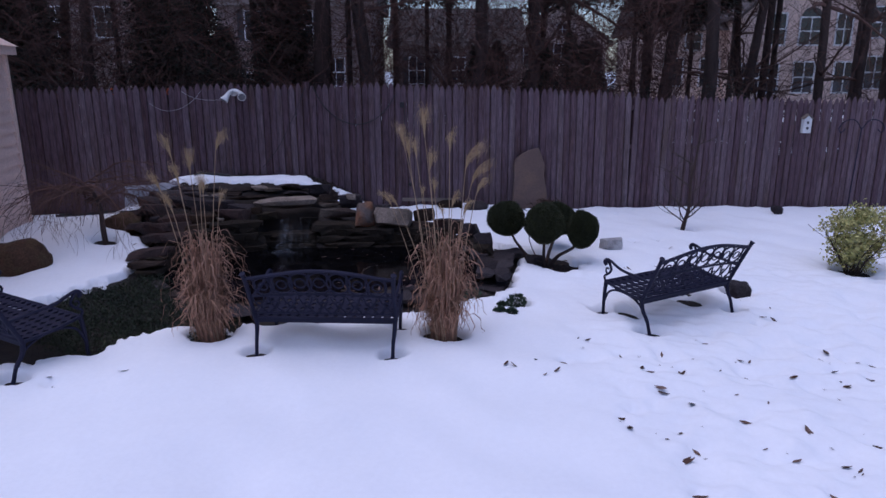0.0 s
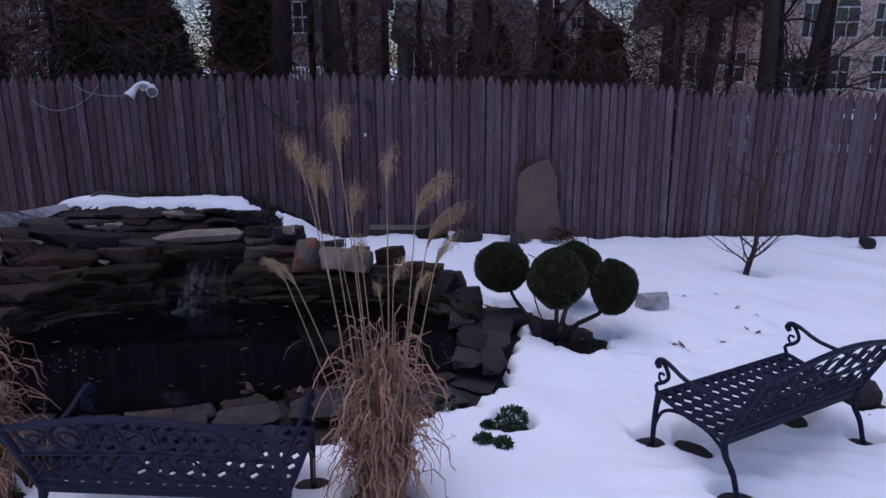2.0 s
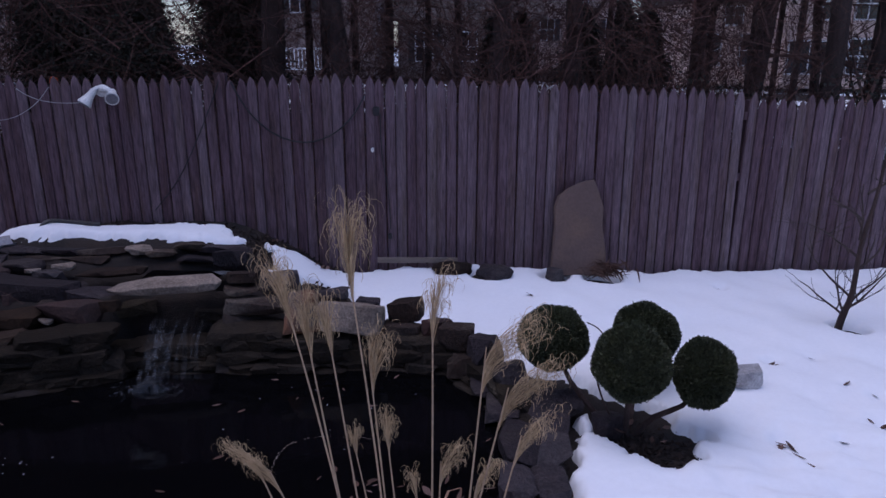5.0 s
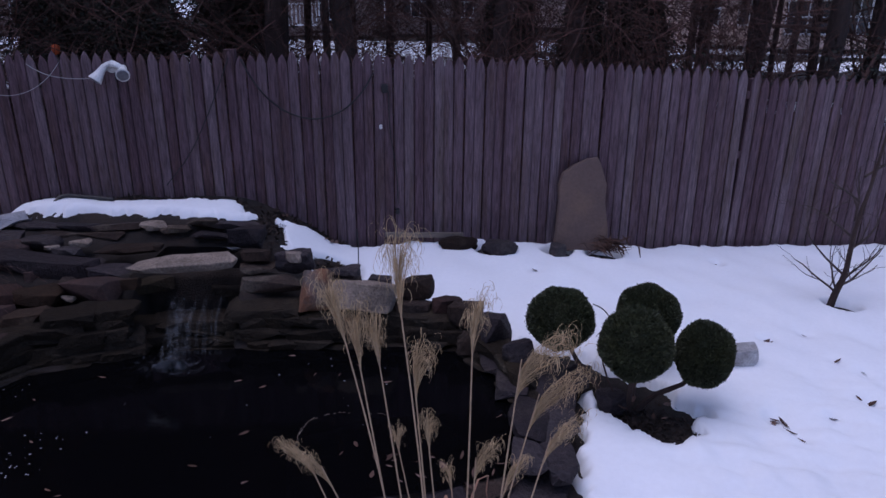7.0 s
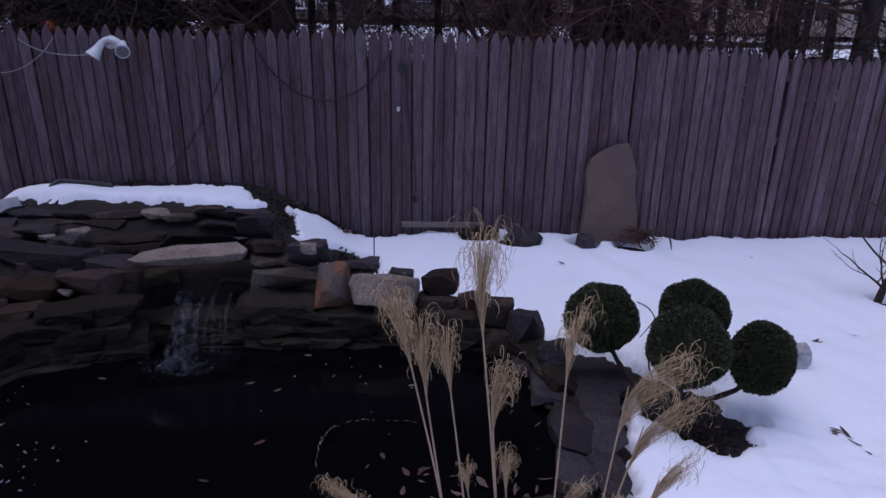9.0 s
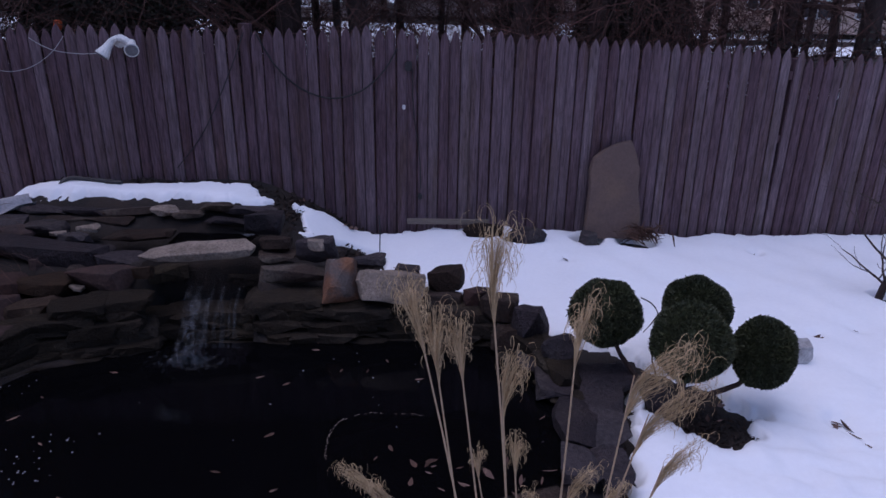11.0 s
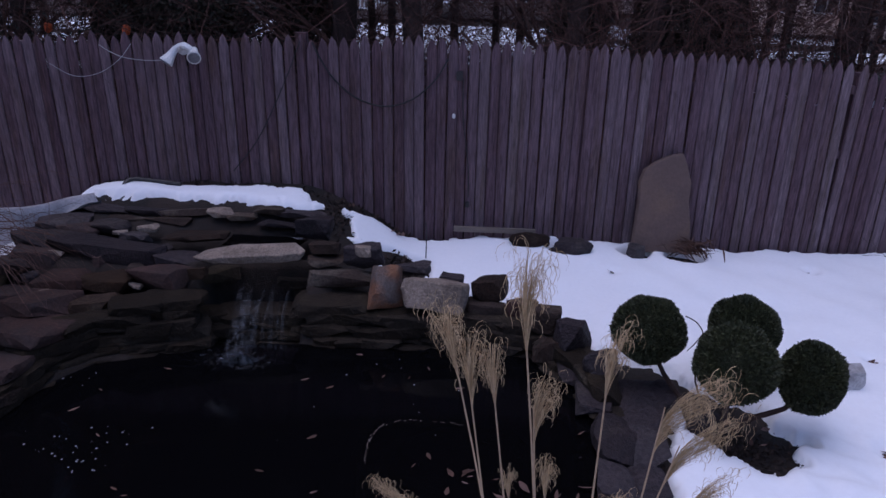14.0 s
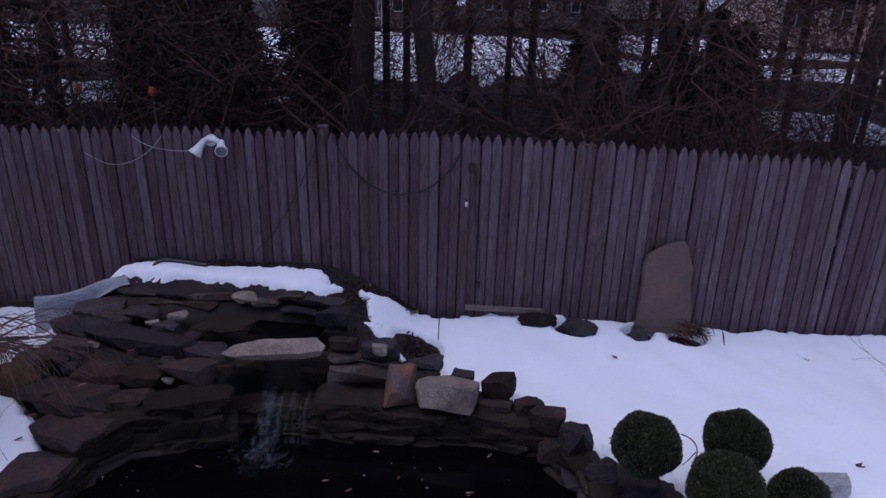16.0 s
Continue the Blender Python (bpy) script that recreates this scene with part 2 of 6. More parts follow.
class Soup:
    """Collects vertices and faces for one mesh."""

    def __init__(self):
        self.v, self.f = [], []

    def add(self, verts, faces):
        n = len(self.v)
        self.v.extend([tuple(p) for p in verts])
        self.f.extend([tuple(n + i for i in f) for f in faces])

    def box(self, lo, hi, m=None):
        (a, b, c), (d, e, f) = lo, hi
        vs = [(a, b, c), (d, b, c), (d, e, c), (a, e, c), (a, b, f), (d, b, f), (d, e, f), (a, e, f)]
        if m is not None:
            vs = [m @ Vector(p) for p in vs]
        self.add(vs, [(3, 2, 1, 0), (4, 5, 6, 7), (0, 1, 5, 4), (1, 2, 6, 5), (2, 3, 7, 6), (3, 0, 4, 7)])

    def tube(self, pts, radii, sides=6, cap=True):
        pts = [Vector(p) for p in pts]
        n = len(pts)
        if not isinstance(radii, (list, tuple)):
            radii = [radii] * n
        vs, side = [], None
        for i, p in enumerate(pts):
            d = (pts[min(i + 1, n - 1)] - pts[max(i - 1, 0)]).normalized()
            if side is None:
                side = d.orthogonal().normalized()
            else:
                side = side - d * side.dot(d)
                side = side.normalized() if side.length > 1e-5 else d.orthogonal().normalized()
            other = d.cross(side)
            for k in range(sides):
                a = 2 * math.pi * k / sides
                vs.append(p + radii[i] * (math.cos(a) * side + math.sin(a) * other))
        fs = []
        for i in range(n - 1):
            for k in range(sides):
                a, b = i * sides + k, i * sides + (k + 1) % sides
                fs.append((a, b, b + sides, a + sides))
        if cap:
            fs.append(tuple(range(sides - 1, -1, -1)))
            fs.append(tuple((n - 1) * sides + k for k in range(sides)))
        self.add(vs, fs)

    def ribbon(self, pts, widths, side):
        """A flat blade along pts."""
        n, vs = len(pts), []
        for p, w in zip(pts, widths):
            p = Vector(p)
            vs += [p - side * w / 2, p + side * w / 2]
        self.add(vs, [(2 * i, 2 * i + 1, 2 * i + 3, 2 * i + 2) for i in range(n - 1)])

    def data(self, name, material, smooth=False):
        return mesh_data(name, self.v, self.f, material, smooth)


def part(name, soup, material, parent, label="", smooth=False):
    return put(name, soup.data(name, material, smooth), parent, None, label)


def smooth01(t):
    t = np.clip(t, 0, 1)
    return t * t * (3 - 2 * t)


def spline(pts, n):
    """Points on a Catmull-Rom curve through pts."""
    pts = [Vector(p) for p in pts]
    out, k = [], len(pts) - 1
    for i in range(n + 1):
        u = i / n * k
        j = min(int(u), k - 1)
        t = u - j
        a, b, c, d = pts[max(j - 1, 0)], pts[j], pts[j + 1], pts[min(j + 2, k)]
        out.append(0.5 * ((2 * b) + (c - a) * t + (2 * a - 5 * b + 4 * c - d) * t * t + (3 * b - a - 3 * c + d) * t ** 3))
    return out


# ---- the lie of the land ----
POND = [(-2.828, 6.141), (-2.79, 6.379), (-2.657, 6.588), (-2.322, 6.698), (-1.832, 6.874), (-1.223, 6.95), (-0.882, 6.98), (-0.343, 7.041),
        (0.098, 6.96), (0.265, 6.709), (0.392, 6.28), (0.353, 5.907), (0.235, 5.693), (-0.098, 5.579), (-0.519, 5.508), (-0.892, 5.336),
        (-1.272, 5.204), (-1.659, 5.113), (-2.044, 5.133), (-2.427, 5.386), (-2.752, 5.768)]
BARE = [(-0.392, 7.665), (-0.049, 7.564), (0.235, 7.323), (0.451, 7.037), (0.64, 6.97), (0.8, 6.96), (0.96, 6.86), (1.06, 6.72), (1.2, 6.62), (1.38, 6.48),
        (1.51, 6.27), (1.4, 6.09), (1.2, 6.07), (1.03, 6.22), (0.985, 6.42), (0.93, 6.52), (0.86, 6.45), (0.823, 6.33), (0.715, 5.935), (0.686, 5.659), (0.588, 5.428),
        (0.441, 5.293), (0.216, 5.173), (-0.098, 4.991), (-0.412, 4.859), (-0.784, 4.726), (-1.126, 4.634), (-1.697, 4.553), (-2.217, 4.491),
        (-2.504, 4.277), (-2.714, 3.93), (-3.193, 3.73), (-4.154, 3.81), (-4.442, 4.318), (-3.962, 4.726), (-3.482, 5.113), (-3.328, 5.488), (-3.145, 5.853), (-3.048, 6.173),
        (-3.193, 6.5), (-3.626, 6.885), (-3.722, 7.343), (-3.626, 7.846), (-3.77, 8.169), (-3.193, 8.179), (-2.523, 8.199), (-1.996, 8.179), (-1.659, 8.229), (-1.62, 8.368), (-1.852, 8.581), (-1.562, 8.8), (-0.98, 8.9), (-0.647, 8.723),
        (-1.33, 8.634), (-1.495, 8.457), (-1.417, 8.169), (-1.272, 7.967), (-1.019, 7.846), (-0.882, 8.149), (-0.764, 8.169), (-0.764, 7.947), (-0.666, 7.746)]


def inside_distance(px, py, poly):
    """Distance to the outline, positive inside."""
    best, odd = np.full(px.shape, 1e9), np.zeros(px.shape, bool)
    for (x0, y0), (x1, y1) in zip(poly, poly[1:] + poly[:1]):
        dx, dy = x1 - x0, y1 - y0
        t = np.clip(((px - x0) * dx + (py - y0) * dy) / (dx * dx + dy * dy), 0, 1)
        best = np.minimum(best, np.hypot(px - x0 - t * dx, py - y0 - t * dy))
        if y0 != y1:
            odd ^= ((y0 > py) != (y1 > py)) & (px < x0 + (py - y0) * dx / dy)
    return np.where(odd, best, -best)


def waves(x, y, step, seed):
    """Smooth noise made of turned sine waves."""
    r = np.random.RandomState(seed)
    z = np.zeros(np.shape(x))
    for k in range(10):
        a, w = r.uniform(0, 2 * math.pi), 2 * math.pi / (step * r.uniform(0.6, 1.7))
        z = z + np.sin(w * (np.cos(a) * x + np.sin(a) * y) + r.uniform(0, 6.28))
    return z / 3.2


def fence_y(x):
    return 8.86 + 0.077 * x


def bump2(x, y, cx, cy, rx, ry):
    return np.exp(-((x - cx) / rx) ** 2 - ((y - cy) / ry) ** 2)


def soil_height(x, y):
    x, y = np.asarray(x, float), np.asarray(y, float)
    z = -0.165 - 0.013 * np.clip(x, -5, 8) + 0.035 * (np.clip(y, 1.0, 9.0) - 6.35)
    terrace = smooth01((x + 4.15) / 0.55) * smooth01((-0.75 - x) / 0.9) * smooth01((y - 6.95) / 0.35) * smooth01((11.5 - y) / 1.5)
    z = z + 0.40 * terrace
    mound = smooth01((x + 4.1) / 0.6) * smooth01((-1.25 - x) / 0.9) * smooth01((y - 7.85) / 0.4) * smooth01((11 - y) / 1.5)
    z = z + 0.06 * mound + 0.07 * smooth01((x + 3.9) / 0.5) * smooth01((-1.45 - x) / 0.5) * smooth01((y - 8.08) / 0.25) * smooth01((9.0 - y) / 0.3)
    z = z + 0.20 * bump2(x, y, -4.0, 7.0, 0.9, 0.8) * (1 - terrace)
    z = z + 0.06 * bump2(x, y, 0.0, 8.8, 1.2, 0.7)
    z = z + 0.012 * waves(x, y, 0.7, 3)
    z = z - 0.3 * bump2(x, y, -1.98, 7.76, 0.5, 0.17) - 0.07 * bump2(x, y, -2.9, 7.5, 0.8, 0.4)
    cave = smooth01((x + 2.26) / 0.1) * smooth01((-1.46 - x) / 0.1) * smooth01((7.5 - y) / 0.08) * smooth01((y - 6.7) / 0.1)
    z = z - 0.5 * cave
    d = inside_distance(x, y, POND)
    return z - (z + 0.62) * smooth01((d + 0.02) / 0.22)


FEET = []          # melt holes: x, y, radius
BENCHES = [(-0.867, 4.277, -2.5), (2.034, 4.989, 30.0), (-3.251, 4.022, -30.0)]
BENCH_FEET = [(-0.52, -0.285), (0.52, -0.285), (-0.52, 0.27), (0.52, 0.27)]
for bx, by, turn in BENCHES:
    c, s = math.cos(radians(turn)), math.sin(radians(turn))
    for u, v in BENCH_FEET:
        FEET.append((bx + c * u - s * v, by + s * u + c * v, 0.048))
FEET += [(-0.921, 8.128, 0.15), (3.181, 7.784, 0.08), (0.029, 4.389, 0.115), (-1.852, 4.338, 0.11), (4.378, 6.182, 0.13), (-3.732, 6.555, 0.08),
         (0.686, 5.078, 0.06),
         (1.029, 8.7, 0.07), (1.45, 8.7, 0.10), (0.412, 8.669, 0.08),
         (1.646, 4.91, 0.06), (2.313, 5.275, 0.08), (2.86, 5.45, 0.1), (-1.41, 4.6, 0.075)]


# fallen leaves on the snow, each in a small thawed dent
LEAVES = [(1.18, 4.32), (0.94, 3.94), (1.38, 4.04), (0.83, 3.71), (1.71, 4.09), (1.52, 3.77), (1.77, 3.78), (2.33, 3.96), (1.66, 3.28),
          (1.94, 3.10), (2.25, 2.94), (1.16, 3.11), (1.17, 2.98), (1.51, 2.77), (2.07, 2.70), (2.36, 2.58), (2.60, 2.84), (2.34, 3.53),
          (2.51, 3.66), (2.92, 4.07), (3.08, 4.00), (2.89, 3.81), (2.86, 3.57), (3.06, 3.66), (1.47, 2.94), (1.42, 2.68), (2.94, 4.86),
          (0.54, 3.77), (-2.23, 3.62), (-2.66, 3.47), (1.38, 2.35), (2.09, 2.35), (2.78, 5.33), (1.53, 3.46), (2.81, 4.81), (2.13, 4.31),
          (3.25, 3.94), (1.98, 6.28), (2.02, 6.24), (1.97, 6.25), (2.01, 6.15), (2.32, 7.19), (2.64, 7.28), (2.05, 6.07), (2.32, 6.27), (2.77, 6.75), (2.66, 6.88),
          (2.63, 6.42), (2.45, 8.57), (0.78, 8.27), (2.47, 8.55)]


def snow_height(x, y):
    x, y = np.asarray(x, float), np.asarray(y, float)
    wob = 0.035 * waves(x, y, 0.28, 11) + 0.02 * waves(x, y, 0.1, 12)
    gap = -inside_distance(x, y, BARE) + wob
    for fx, fy, r in FEET:
        gap = np.minimum(gap, np.hypot((x - fx) * 0.85, y - fy) - r + 0.25 * wob)
    gap = np.minimum(gap, fence_y(x) - 0.07 - y + 0.5 * wob + np.where(x < -1.2, -0.06, 0.04) + np.where(y > fence_y(x), 1e4, 0.0))
    # bare litter under the trees, open snow on the lawns beyond
    beyond = y - fence_y(x)
    wood = np.where((beyond > -0.03) & (beyond < 18.3), 1.0, 0.0)
    glade = np.maximum(bump2(x, y, -9.5, 19.5, 4.5, 2.2), np.maximum(np.maximum(bump2(x, y, 9.0, 19.0, 3.2, 1.8), bump2(x, y, 6.6, 20.8, 2.6, 1.1)), bump2(x, y, -4.5, 24.5, 4.0, 1.2)))
    patch = glade - 0.5 + 0.16 * waves(x, y, 2.6, 21) + 0.12 * waves(x, y, 0.9, 22)
    gap = np.where(wood > 0, np.minimum(gap, patch * 0.8), gap)
    strip = ((beyond > 22.5) & (beyond < 24.5)) | ((beyond > 33) & (beyond < 70))
    gap = np.where(strip, -1.0, gap)
    cover = smooth01(gap / 0.07)
    lumps = 0.008 * waves(x, y, 1.1, 31) + 0.007 * waves(x, y, 0.4, 32) * smooth01((x - 0.3) / 0.8)
    lumps = lumps + 0.010 * waves(x, y, 0.17, 33) * smooth01((x - 0.8) / 0.8) * smooth01((7.2 - y) / 1.5)
    rng = np.random.RandomState(5)
    for fx, fy in LEAVES:
        lumps = lumps - rng.uniform(0.01, 0.05) * bump2(x, y, fx, fy, rng.uniform(0.04, 0.07), rng.uniform(0.04, 0.07))
    for k in range(95):
        fx, fy = rng.uniform(1.1, 4.6), rng.uniform(2.0, 5.6)
        lumps = lumps - rng.uniform(0.015, 0.06) * bump2(x, y, fx, fy, rng.uniform(0.05, 0.14), rng.uniform(0.06, 0.15))
    lumps = np.maximum(lumps, -0.055)
    thin = 1 - 0.45 * smooth01((-0.7 - x) / 0.3) * smooth01((y - 7.5) / 0.3) * smooth01((9.5 - y) / 0.3)
    return soil_height(x, y) - 0.05 + cover * (0.05 + 0.075 * thin + lumps)


def axis(fine_lo, fine_hi, step, far_lo, far_hi):
    a, d = [fine_lo], step
    while a[-1] > far_lo:
        d *= 1.16
        a.append(a[-1] - d)
    b, d = [fine_hi], step
    while b[-1] < far_hi:
        d *= 1.16
        b.append(b[-1] + d)
    return np.array(a[::-1] + list(np.arange(fine_lo + step, fine_hi, step)) + b)


def sheet(name, height, xs, ys, material):
    gx, gy = np.meshgrid(xs, ys)
    gz = height(gx.ravel(), gy.ravel())
    co = np.stack([gx.ravel(), gy.ravel(), gz], 1)
    nx, ny = len(xs), len(ys)
    i = np.arange(nx - 1)[None, :] + nx * np.arange(ny - 1)[:, None]
    quads = np.stack([i, i + 1, i + 1 + nx, i + nx], -1).reshape(-1, 4)
    me = bpy.data.meshes.new(name)
    me.vertices.add(len(co))
    me.vertices.foreach_set("co", co.ravel())
    me.loops.add(quads.size)
    me.loops.foreach_set("vertex_index", quads.ravel())
    me.polygons.add(len(quads))
    me.polygons.foreach_set("loop_start", np.arange(0, quads.size, 4))
    me.materials.append(material)
    me.update(calc_edges=True)
    me.shade_smooth()
    return me


xs, ys = axis(-4.9, 5.2, 0.03, -400, 400), axis(2.2, 9.1, 0.03, -60, 900)
tagged(new("ground", sheet("ground", soil_height, xs, ys, SOIL)), "dark bare soil and leaf litter under the snow", "ground", kind="structure")
xs, ys = axis(-4.6, 4.8, 0.022, -400, 400), axis(2.3, 9.0, 0.022, -60, 900)
tagged(new("snow_cover", sheet("snow_cover", snow_height, xs, ys, SNOW)), "old melting snow lying over the garden ground", "snow", kind="structure")

# ---- pond water ----
rim = []
for (x0, y0), (x1, y1) in zip(POND, POND[1:] + POND[:1]):
    rim.append((x0, y0))
cx, cy = sum(p[0] for p in rim) / len(rim), sum(p[1] for p in rim) / len(rim)
wv = [(cx, cy, -0.12)] + [(cx + (x - cx) * 1.06, cy + (y - cy) * 1.06, -0.12) for x, y in rim]
wf = [(0, i % len(rim) + 1, i) for i in range(1, len(rim) + 1)]
tagged(new("water", mesh_data("water", wv, wf, WATER)), "dark still pond water reflecting the dusk sky", "water", kind="structure")


# ---- fence ----
def picket_mesh(h, w, seed):
    """A half-round stockade picket with a hewn point."""
    r = random.Random(seed)
    t, k = 0.026, 6
    prof = [(-w / 2 * math.cos(math.pi * i / k), -t * math.sin(math.pi * (0.02 + 0.96 * i / k)) ** 0.36) for i in range(k + 1)]
    tip = h + r.uniform(-0.012, 0.012)
    vs = [(x, y, 0) for x, y in prof] + [(x, y, tip - 0.085 - 0.012 * r.random()) for x, y in prof]
    vs += [(x * 0.56, y * 0.9, tip - 0.034) for x, y in prof]
    vs += [(r.uniform(-0.008, 0.008), -t * 0.5, tip)]
    n = k + 1
    fs = []
    for row in range(2):
        for i in range(k):
            a = row * n + i
            fs.append((a, a + 1, a + 1 + n, a + n))
    fs += [(2 * n + i, 2 * n + i + 1, 3 * n) for i in range(k)]
    fs += [(0, n, 2 * n, 3 * n, 3 * n - 1, 2 * n - 1, n - 1)]
    return mesh_data("picket", vs, fs, FENCE)


def fence_top(x):
    return np.interp(x, [-9, -5.9, -3.0, -0.7, 0.45, 1.8, 2.77, 2.80, 6.5, 12], [1.63, 1.655, 1.73, 1.73, 1.71, 1.645, 1.605, 1.555, 1.515, 1.5])


fence = thing("fence", 0, fence_y(0), 0, math.degrees(math.atan(0.077)), "weathered grey stockade fence of pointed wooden pickets", "fence", kind="structure")
step = 2.32 / 26
meshes = [picket_mesh(2.0, step * 0.95, k) for k in range(12)]
rf = random.Random(8)
x, panel, lean = -9.0, -9, 0.0
while x < 11.5:
    near = (x + 1.857) / 2.32
    joint = abs(near - round(near)) < 0.02
    if math.floor(near + 0.02) != panel:
        panel = math.floor(near + 0.02)
        lean = rf.uniform(-0.2, 0.2)
    top = float(fence_top(x)) + rf.gauss(0, 0.012)
    m = pose(x, rf.uniform(-0.004, 0.004), top - 2.0, 0, (lean if panel != 1 else -1.25 * (near - 1)) + rf.gauss(0, 0.13), rf.uniform(-2.5, 2.5))
    ob = put("picket", rf.choice(meshes), fence, m)
    ob.scale = (rf.uniform(0.965, 1.01) - (0.1 if joint else 0), rf.uniform(0.7, 1.0), 1)
    x += step
rails = Soup()
for zz in (0.15, 0.8, 1.35):
    rails.box((-9.2, 0.012, zz), (11.6, 0.05, zz + 0.07))
part("rail", rails, FENCE, fence, "weathered back rails")
x = -8.817
while x < 11:
    s = Soup()
    s.box((x - 0.045, 0.003, -0.4), (x + 0.045, 0.1, float(fence_top(x)) + (0.02 if x < -1 and x > -3 else -0.06)))
    part("post", s, FENCE, fence)
    x += 2.32


# ---- stones ----
def rock_mesh(name, seed, dims, material, flat=0.0, n=24):
    """An angular stone: the hull of scattered points, edges slightly broken."""
    r = random.Random(seed)
    bm = bmesh.new()
    for _ in range(n):
        v = Vector((r.uniform(-1, 1), r.uniform(-1, 1), r.uniform(-1, 1)))
        k = max(abs(v.x), abs(v.y), abs(v.z))
        v = v / k * r.uniform(0.9, 1.0)
        if abs(v.x) > 0.7 and abs(v.y) > 0.7:
            v.x *= r.uniform(0.84, 1.0)
            v.y *= r.uniform(0.84, 1.0)
        if flat and abs(v.z) > 0.5:
            v.z = math.copysign(1 - flat * 0.1 * r.random(), v.z)
        bm.verts.new((v.x * dims[0] / 2, v.y * dims[1] / 2, v.z * dims[2] / 2))
    res = bmesh.ops.convex_hull(bm, input=bm.verts)
    junk = list({g for g in res["geom_interior"] + res["geom_unused"] if isinstance(g, bmesh.types.BMVert)})
    bmesh.ops.delete(bm, geom=junk, context="VERTS")
    bmesh.ops.dissolve_limit(bm, angle_limit=radians(9), verts=bm.verts, edges=bm.edges)
    bmesh.ops.bevel(bm, geom=bm.edges[:], offset=min(dims) * 0.035, segments=1, affect="EDGES", clamp_overlap=True)
    bmesh.ops.triangulate(bm, faces=bm.faces)
    bmesh.ops.subdivide_edges(bm, edges=[e for e in bm.edges if e.calc_length() > max(dims) * 0.2], cuts=2, use_grid_fill=True)
    bmesh.ops.triangulate(bm, faces=bm.faces)
    off = Vector((seed * 1.7, seed * 0.9, seed * 2.3))
    big = max(dims)
    for v in bm.verts:
        p = Vector((v.co.x / big, v.co.y / big, v.co.z / big * 2.2))
        bed = noise.noise(Vector((off.x, off.y, p.z * 9)))
        k = 1 + 0.05 * bed + 0.07 * noise.noise(p * 4 + off)
        v.co.x *= k
        v.co.y *= k
        v.co.z *= 1 + 0.16 * noise.noise(p * 3.1 + off * 2) + 0.07 * noise.noise(p * 9 + off)
    me = bpy.data.meshes.new(name)
    bm.to_mesh(me)
    bm.free()
    me.materials.append(material)
    me.shade_smooth()
    me.set_sharp_from_angle(angle=radians(20))
    return me


rockwork = thing("pond_rockwork", 0, 0, 0, 0, "dark stacked fieldstone and slate rim with a waterfall ledge", "rockwork", kind="structure")
rs = random.Random(41)
LIB = {}
for mat_key, material in (("s", SLATE), ("f", FIELD), ("r", REDDISH), ("t", TAWNY), ("w", WET_SHADED)):
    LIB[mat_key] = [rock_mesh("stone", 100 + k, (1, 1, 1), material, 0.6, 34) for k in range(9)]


def stone(key, x, y, z, dims, rx=0, ry=0, rz=0):
    """A stone from the library at its size and tilt."""
    ob = put("stone", rs.choice(LIB[key]), rockwork, pose(x, y, z, rx, ry, rz) @ Matrix.Diagonal((*dims, 1)))
    return ob


def hero(seed, material, x, y, z, dims, rx=0, ry=0, rz=0, label="", n=26, name="stone"):
    return put(name, rock_mesh(name, seed, dims, material, 0.7, n), rockwork, pose(x, y, z, rx, ry, rz), label)


def along(line, step):
    """Points and headings every step metres along a polyline."""
    out, carry = [], 0.0
    for (x0, y0), (x1, y1) in zip(line, line[1:]):
        L = math.hypot(x1 - x0, y1 - y0)
        d = carry
        while d < L:
            out.append((x0 + (x1 - x0) * d / L, y0 + (y1 - y0) * d / L, math.degrees(math.atan2(y1 - y0, x1 - x0))))
            d += step * rs.uniform(0.75, 1.25)
        carry = d - L
    return out


# stacked courses round the back of the pond, in the shade-darkened stone
BACK = [(-2.923, 5.907), (-2.904, 6.173), (-2.866, 6.434), (-2.704, 6.676), (-2.351, 6.797), (-1.852, 6.99), (-1.243, 7.041), (-0.882, 7.061), (-0.333, 7.121), (0.127, 7.041), (0.353, 6.742), (0.451, 6.32)]


def wall_top(x, y):
    if x < -2.2:
        return float(np.interp(y, [5.93, 6.18, 6.44, 6.68, 6.83], [-0.06, 0.0, 0.06, 0.15, 0.2]))
    return float(np.interp(x, [-2.15, -1.57, -1.47, -0.98, -0.3, 0.12, 0.36, 0.46], [0.22, 0.14, 0.14, 0.1, 0.08, 0.04, -0.01, -0.05]))


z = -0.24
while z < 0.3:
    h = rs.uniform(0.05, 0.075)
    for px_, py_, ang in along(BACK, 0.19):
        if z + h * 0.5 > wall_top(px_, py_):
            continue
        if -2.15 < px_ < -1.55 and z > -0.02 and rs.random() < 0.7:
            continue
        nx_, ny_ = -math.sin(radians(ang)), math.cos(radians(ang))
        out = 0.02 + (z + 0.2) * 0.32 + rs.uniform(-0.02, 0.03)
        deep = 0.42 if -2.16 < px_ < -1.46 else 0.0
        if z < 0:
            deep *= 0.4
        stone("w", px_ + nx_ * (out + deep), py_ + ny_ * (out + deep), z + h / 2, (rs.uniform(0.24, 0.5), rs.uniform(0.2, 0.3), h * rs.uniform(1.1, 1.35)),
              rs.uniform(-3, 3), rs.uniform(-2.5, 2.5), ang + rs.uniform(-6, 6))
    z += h

